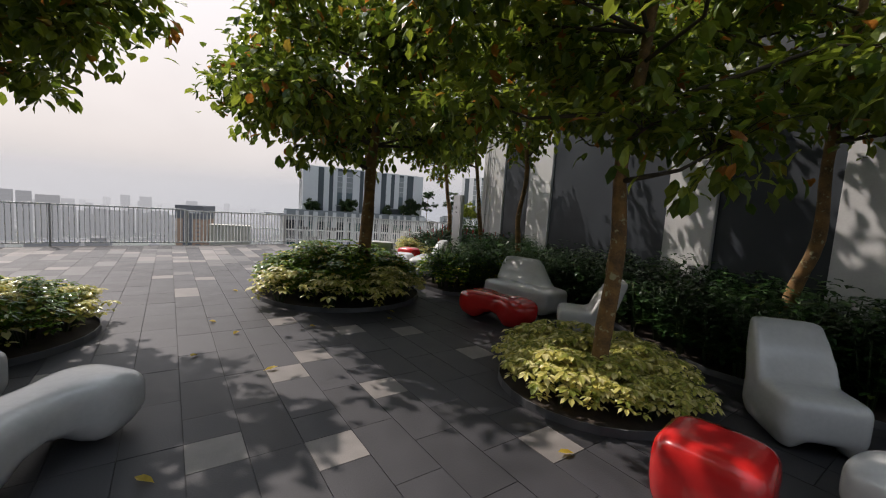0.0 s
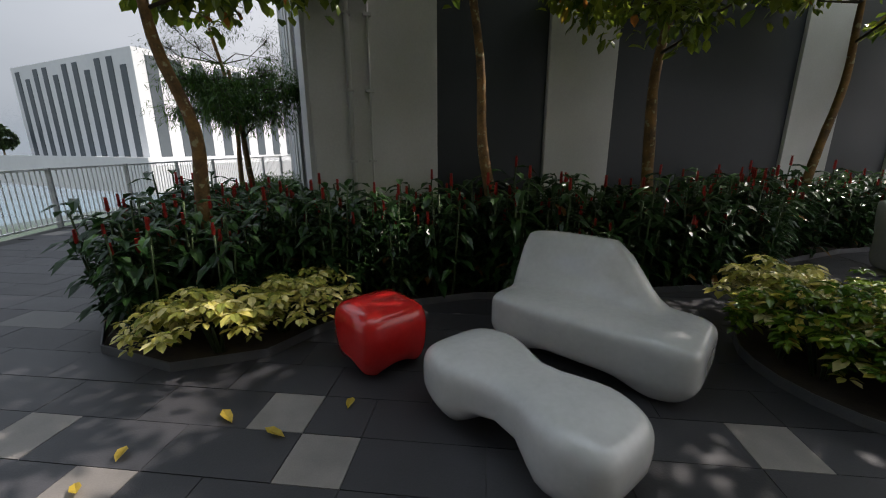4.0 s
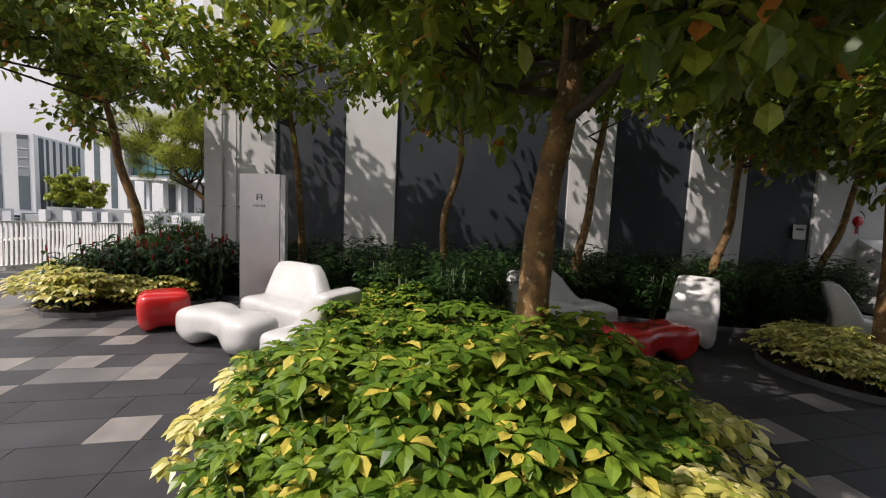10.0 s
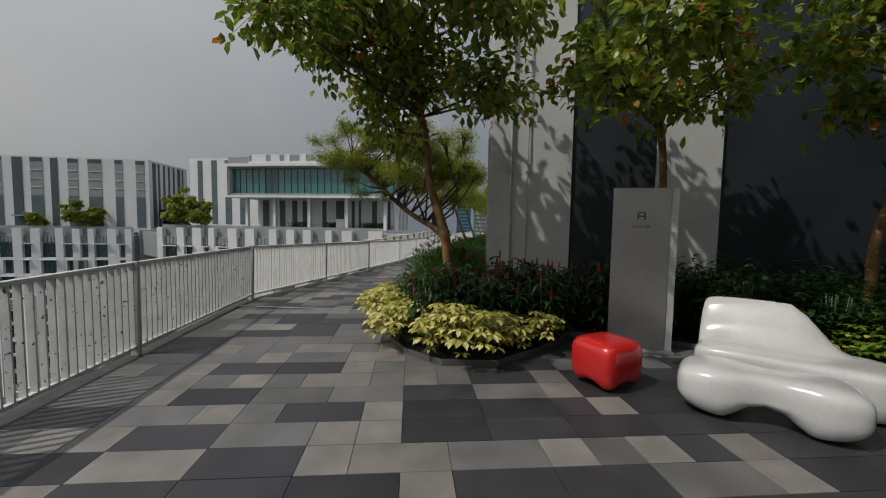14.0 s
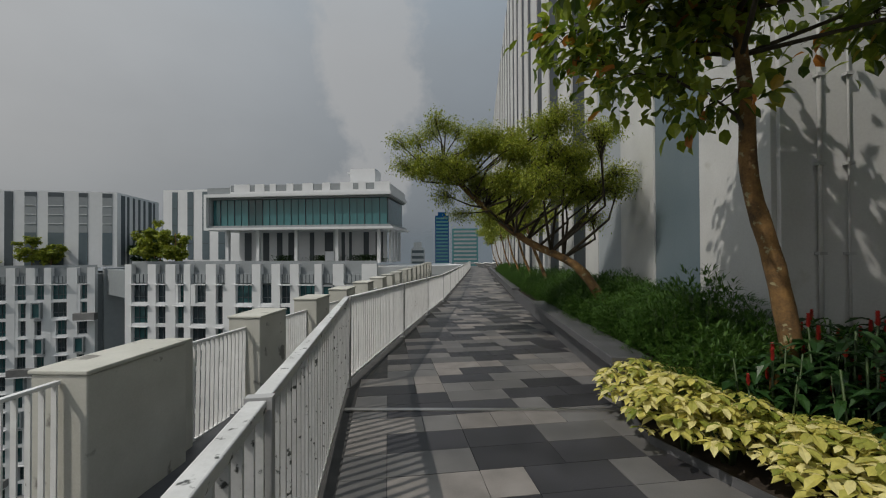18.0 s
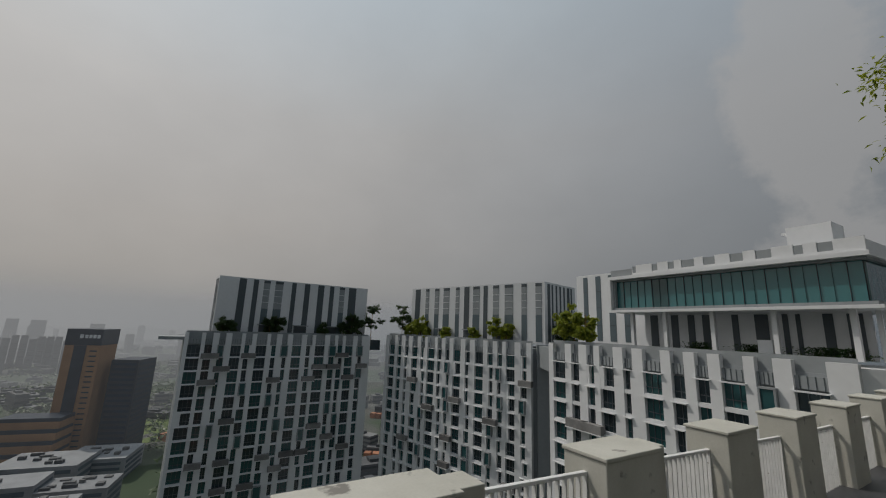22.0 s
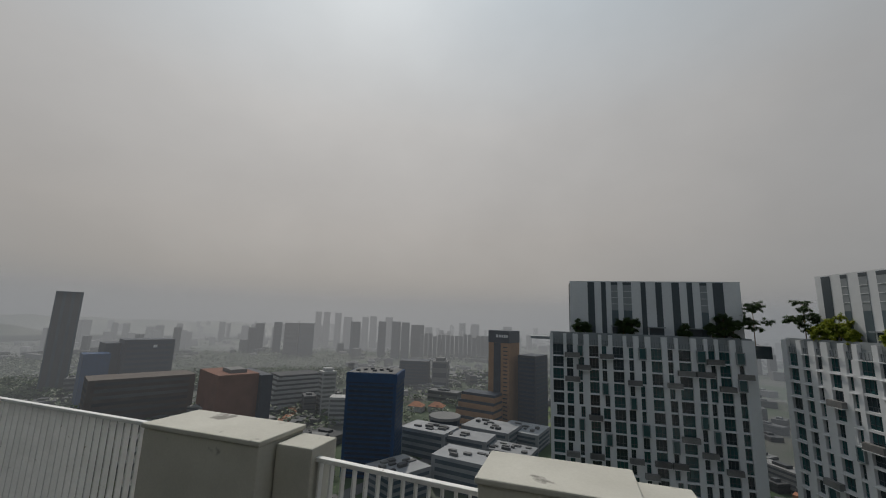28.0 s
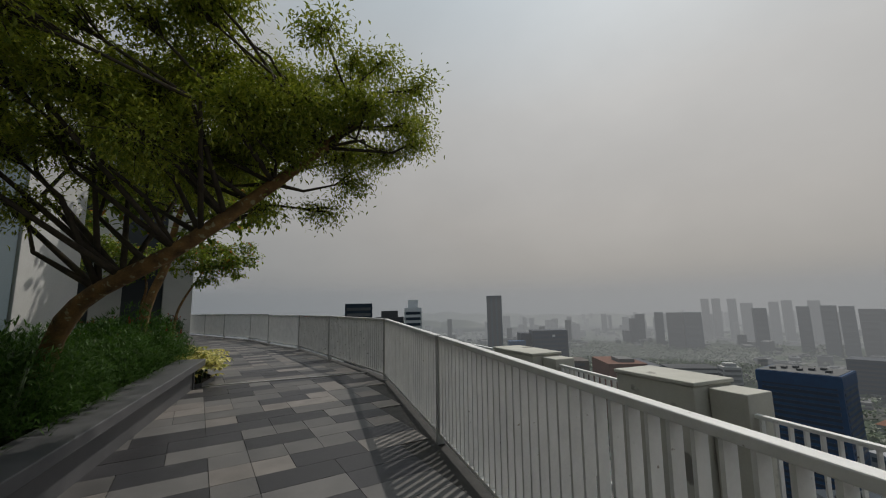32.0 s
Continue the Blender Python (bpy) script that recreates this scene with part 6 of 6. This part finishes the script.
for _ in range(1900):
    az, dist = crng.uniform(40, 215), 300 + 2700 * crng.random() ** 1.1
    x, y, _ = at_az(az, dist)
    near = dist < 700
    if 112 < az < 131 and 820 < dist < 1300 or 78 < az < 112 and dist < 640:
        continue
    hgt = crng.uniform(5, 14) if crng.random() < 0.88 else crng.uniform(16, 34)
    if dist > 1500 and crng.random() < 0.25:
        hgt = crng.uniform(45, 95)
    w, d = crng.uniform(12, 60) if hgt < 40 else crng.uniform(12, 30), crng.uniform(10, 26)
    m = pose(x, y, 0, 0, 0, crng.uniform(0, 90))
    pick = crng.random()
    (pale if pick < 0.55 else grey).box(-w / 2, w / 2, -d / 2, d / 2, GROUND, GROUND + hgt, m)
    if dist < 1300:
        n_b = max(2, int(hgt / (3.6 if near else 7)))
        for k in range(n_b):
            z = GROUND + hgt - 1.5 - k * hgt / n_b
            ribbons.box(-w / 2 - 0.15, w / 2 + 0.15, -d / 2 - 0.15, d / 2 + 0.15, z - hgt / n_b * 0.45, z, m)
        ribbons.box(-w * 0.2, w * 0.15, -d * 0.25, d * 0.2, GROUND + hgt, GROUND + hgt + 2.5, m)
    if near and pick > 0.8:
        for k in range(3):
            roofs.box(-w / 2 + k * 9, -w / 2 + k * 9 + 7, -d, -d - 9, GROUND, GROUND + 7, m)
for _ in range(260):
    az, dist = crng.uniform(-110, -55), 330 + 1500 * crng.random() ** 1.2
    x, y, _ = at_az(az, dist)
    m = pose(x, y, 0, 0, 0, crng.uniform(0, 90))
    w = crng.uniform(14, 50)
    (pale if crng.random() < 0.6 else grey).box(-w / 2, w / 2, -12, 12, GROUND, GROUND + crng.uniform(6, 40 if dist > 500 else 70), m)
tagged(link_mesh("city_blocks", pale.mesh("city_blocks"), M_CITY), "pale hazy city blocks to the horizon", "city", kind="stuff")
tagged(link_mesh("city_slabs", grey.mesh("city_slabs"), M_CITY_D), "grey hazy city slabs to the horizon", "city", kind="stuff")
tagged(link_mesh("window_ribbons", ribbons.mesh("window_ribbons"), M_RIBBON), "dark ribbon windows of the city blocks", "windows", kind="stuff")
tagged(link_mesh("tiled_roofs", roofs.mesh("tiled_roofs"), M_ROOF_T), "small houses with orange tiled roofs", "houses", kind="stuff")
trees = Soup()
for k in range(11000):
    if k < 4500:
        az, dist = crng.uniform(110, 150), crng.uniform(840, 1400)
    else:
        az, dist = crng.uniform(60, 170), 260 + 1700 * crng.random() ** 1.2
    if 80 < az < 112 and dist < 520 or 82 < az < 96 and dist < 640:
        continue
    x, y, _ = at_az(az, dist)
    r = crng.uniform(4, 9)
    for _ in range(8):
        p = Vector((x, y, GROUND + r)) + Vector((crng.gauss(0, 1), crng.gauss(0, 1), crng.gauss(0, 0.5))) * r * 0.6
        trees.leaf(p, Vector((crng.uniform(-1, 1), crng.uniform(-1, 1), crng.uniform(-0.3, 0.6))), Vector((0, 0, 1)), r * 0.9, r * 0.7, 0.2, 0.3)
tagged(link_mesh("street_trees", trees.mesh("street_trees"), M_FAR_TREE), "dark green street trees between the buildings", "trees", kind="stuff")
park = box("park_lawn", -40, 40, -60, 60, GROUND + 0.1, GROUND + 0.3, surface("lawn", (0.09, 0.13, 0.03), (0.14, 0.19, 0.05), 0.9, scale=0.05, fine=0.5, bump=0))
park.matrix_basis = pose(*at_az(82.6, 640)[:2], 0, 0, 0, 84)
tagged(park, "green park lawn far below", "lawn", kind="structure")
site = box("building_site", -60, 60, -50, 50, GROUND + 0.1, GROUND + 0.4, surface("bare_earth", (0.17, 0.12, 0.085), (0.3, 0.22, 0.16), 0.95, scale=0.05, fine=0.4, bump=0))
site.matrix_basis = pose(*at_az(121, 385)[:2], 0, 0, 0, 31)
tagged(site, "bare orange earth of a building site", "site", kind="structure")
works = Soup()
for k in range(260):
    x, y = crng.uniform(-58, 58), crng.uniform(-48, 48)
    m = site.matrix_basis @ pose(x, y, 0, 0, 0, crng.choice((0, 0, 90, 20)))
    works.box(0, crng.uniform(2, 14), 0, crng.uniform(0.8, 4), GROUND + 0.4, GROUND + crng.uniform(1.0, 5), m)
tagged(link_mesh("site_sheds", works.mesh("site_sheds"), M_SITE), "sheds, pipes and stacks on the building site", "sheds", kind="stuff")
for k, (az, dist, turn) in enumerate(((112, 330, 60), (124, 470, 32))):
    way = box("street", -7, 7, -420, 420, GROUND + 0.05, GROUND + 0.32 + 0.02 * k, M_STREET)
    way.matrix_basis = pose(*at_az(az, dist)[:2], 0, 0, 0, turn)
    tagged(way, "grey street far below", "road", kind="structure")
hills = Soup()
for az, dist, width, top in ((147.5, 2500, 420, -28), (143.5, 2600, 420, -44), (151.0, 2700, 500, -40), (139.0, 2700, 500, -52), (133.0, 2800, 600, -62), (126.0, 2800, 600, -64), (157.0, 2600, 500, -56), (163.0, 2700, 600, -66)):
    x, y, _ = at_az(az, dist)
    for k in range(5):
        a, q = crng.uniform(0, 6.28), crng.uniform(0, 0.45) * width
        h = (top - GROUND) * (1.0 if k == 0 else crng.uniform(0.6, 0.92))
        q = 0 if k == 0 else q
        c = Vector((x + q * math.cos(a), y + q * math.sin(a), GROUND))
        hills.tube([c + Vector((0, 0, h * z)) for z in (0, 0.35, 0.62, 0.82, 0.94, 1.0)], [width * r for r in (0.62, 0.5, 0.38, 0.26, 0.15, 0.04)], 14)
tagged(link_mesh("hills", hills.mesh("hills", True), M_FAR_TREE), "low wooded hills in the haze", "hills", kind="structure")


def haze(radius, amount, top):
    """A thin glowing cylinder imitating hazy air far from the terrace, clear above."""
    m, nt, bsdf = nt_mat("glowing_haze_shell")
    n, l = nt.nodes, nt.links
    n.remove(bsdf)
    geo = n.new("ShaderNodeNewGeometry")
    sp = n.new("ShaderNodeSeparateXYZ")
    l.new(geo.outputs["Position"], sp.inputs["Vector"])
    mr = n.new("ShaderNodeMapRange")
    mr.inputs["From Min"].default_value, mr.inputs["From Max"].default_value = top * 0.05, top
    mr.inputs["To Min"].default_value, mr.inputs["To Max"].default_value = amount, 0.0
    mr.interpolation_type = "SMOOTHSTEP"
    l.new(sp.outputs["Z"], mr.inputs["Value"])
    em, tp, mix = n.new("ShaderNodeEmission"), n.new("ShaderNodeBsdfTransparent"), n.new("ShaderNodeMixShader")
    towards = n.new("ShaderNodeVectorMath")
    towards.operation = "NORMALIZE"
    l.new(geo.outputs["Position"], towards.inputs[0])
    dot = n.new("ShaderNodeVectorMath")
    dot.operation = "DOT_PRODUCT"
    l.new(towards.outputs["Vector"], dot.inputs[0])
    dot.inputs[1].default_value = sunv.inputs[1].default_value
    # the shell's own glow, set stronger and warmer towards the sun
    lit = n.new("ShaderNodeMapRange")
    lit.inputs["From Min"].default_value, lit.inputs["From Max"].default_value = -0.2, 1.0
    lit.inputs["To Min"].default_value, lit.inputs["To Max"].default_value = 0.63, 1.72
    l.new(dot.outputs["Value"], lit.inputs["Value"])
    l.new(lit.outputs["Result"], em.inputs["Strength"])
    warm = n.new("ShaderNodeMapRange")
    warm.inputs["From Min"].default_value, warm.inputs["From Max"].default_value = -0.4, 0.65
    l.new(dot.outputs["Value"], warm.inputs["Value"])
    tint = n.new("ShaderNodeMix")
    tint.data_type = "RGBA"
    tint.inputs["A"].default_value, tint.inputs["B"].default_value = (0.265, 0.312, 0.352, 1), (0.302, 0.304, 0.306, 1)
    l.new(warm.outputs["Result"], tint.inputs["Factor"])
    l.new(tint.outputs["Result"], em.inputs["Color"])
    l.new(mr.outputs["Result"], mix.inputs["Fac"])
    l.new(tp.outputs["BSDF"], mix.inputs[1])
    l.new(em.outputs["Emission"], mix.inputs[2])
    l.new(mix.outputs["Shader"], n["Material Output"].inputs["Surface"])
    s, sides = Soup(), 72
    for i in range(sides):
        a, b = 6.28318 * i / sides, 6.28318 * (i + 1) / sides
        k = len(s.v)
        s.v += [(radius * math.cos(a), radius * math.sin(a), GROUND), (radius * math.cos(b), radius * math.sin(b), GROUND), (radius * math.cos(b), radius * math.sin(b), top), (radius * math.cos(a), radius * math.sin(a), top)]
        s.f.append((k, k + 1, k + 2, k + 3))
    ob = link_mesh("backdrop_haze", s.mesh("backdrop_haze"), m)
    tagged(ob, "thin glowing see-through shell imitating grey haze over the distant city", "haze", kind="structure")


# nested glowing shells lay imitation haze over whatever stands behind them
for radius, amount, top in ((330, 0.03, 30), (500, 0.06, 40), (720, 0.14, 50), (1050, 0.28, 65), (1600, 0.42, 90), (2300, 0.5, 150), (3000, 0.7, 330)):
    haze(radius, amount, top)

# ---- tiles ----
GRID, trng = 0.325, random.Random(12)
FIXED = {(-33, 15), (-32, 13), (-30, 11), (-29, 14), (-28, 12), (-28, 17), (-27, 14), (-27, 16), (-25, 13), (-25, 14), (-24, 10), (-13, 4), (-11, 6), (-10, -2), (-10, 8), (-9, 4), (-8, 3), (-7, 9), (-6, 5), (-5, 1), (-4, 3), (-3, -1), (-2, -2), (-2, 7), (-1, 4), (0, 0), (1, 6), (2, -1), (3, 4), (4, 3), (5, -1), (6, 5), (7, 1)}
TONES = {"d": (M_SLATE, M_SLATE_J), "g": (M_GREY, M_GREY_J), "p": (M_PALE, M_PALE_J)}
tile_meshes = {}
joined = {k: Soup() for k in "dgp"}
taken = set()
near_count = 0
for j in range(-41, 63):
    y = j * GRID
    for i in range(-46, 24):
        if (i, j) in taken:
            continue
        x = 12.0 + i * GRID
        if x < west_x(y + 0.15) + 0.05 or x + GRID > min(east_x(y), east_x(y + GRID)) - 0.02 or y < -13.2:
            continue
        if y < -3 and 1.7 < x < 12.5 and y + GRID < -7.6 + 0.404 * (x - 1.69):
            continue
        mixed = smooth01(5.0, 1.2, x)
        if mixed < 0.02 and x > 13:
            mixed = 0.12 * smooth01(13, 17, x)
        r = trng.random()
        if (i, j) in FIXED:
            tone, wide = "p", 1
        elif r < 0.04 + 0.22 * mixed:
            tone, wide = "p", 1 if trng.random() < 0.75 else 2
        elif r < 0.04 + 0.62 * mixed:
            tone, wide = "g", trng.choice((1, 2))
        else:
            tone, wide = "d", 2
        if -4 < y < 5 and 6 < x < 12.5 and (i, j) not in FIXED:
            tone = "d"
        if wide == 2 and ((i + 1, j) in taken or (i + 1, j) in FIXED or x + 2 * GRID > east_x(y) - 0.02):
            wide = 1
        for q in range(wide):
            taken.add((i + q, j))
        w = GRID * wide
        if near_count < 300 and ((-1.6 < x < 4.5 and 4.2 < y < 9.0) or (i, j) in FIXED):
            near_count += 1
            if (tone, wide) not in tile_meshes:
                s = Soup()
                s.box(0.0025, w - 0.0025, 0.0025, GRID - 0.0025, -0.01, 0.0)
                tile_meshes[(tone, wide)] = s.mesh("tile")
            ob = link_mesh("tile", tile_meshes[(tone, wide)], TONES[tone][0], floor)
            ob.matrix_basis = Matrix.Translation((x, y, trng.uniform(-0.001, 0.001)))
        else:
            joined[tone].box(x + 0.0025, x + w - 0.0025, y + 0.0025, y + GRID - 0.0025, -0.01, trng.uniform(-0.001, 0.001))
for y0 in np.arange(20.5, 62, 0.6):
    x, xe = west_x(y0 + 0.3) + 0.1, 1.3 + 0.231 * (y0 - 9.1) + 0.1
    while x < xe - 0.3:
        w = trng.choice((0.3, 0.6, 0.6))
        joined[trng.choice("dggp")].box(x + 0.003, min(x + w, xe) - 0.003, y0 + 0.003, y0 + 0.597, -0.01, 0.0)
        x += w
for key, label in (("d", "dark slate floor tiles"), ("g", "mid grey floor tiles"), ("p", "pale stone floor tiles")):
    joined[key].v = [(x, y, z + gz(y)) for x, y, z in joined[key].v]
    tagged(link_mesh("tile_field", joined[key].mesh("tile_field"), TONES[key][1], floor, label), kind="stuff")
# fallen leaves
for k in range(24):
    x, y = (trng.uniform(5, 14), trng.uniform(-1.0, 4.2)) if k < 18 else (trng.uniform(10.6, 12.6), trng.uniform(-0.75, 0.3))
    s = Soup()
    s.oval(Vector((0, 0, 0.004)), Vector((1, 0, 0.1)), Vector((0, 0, 1)), trng.uniform(0.08, 0.13), trng.uniform(0.04, 0.065), 0.3, -0.1)
    ob = link_mesh("fallen_leaf", s.mesh("fallen_leaf"), M_DEAD)
    ob.matrix_basis = pose(x, y, 0.003, 0, 0, trng.uniform(0, 360))
    tagged(ob, "dry yellow-brown leaf lying on the tiles", "leaf", "fallen leaves")
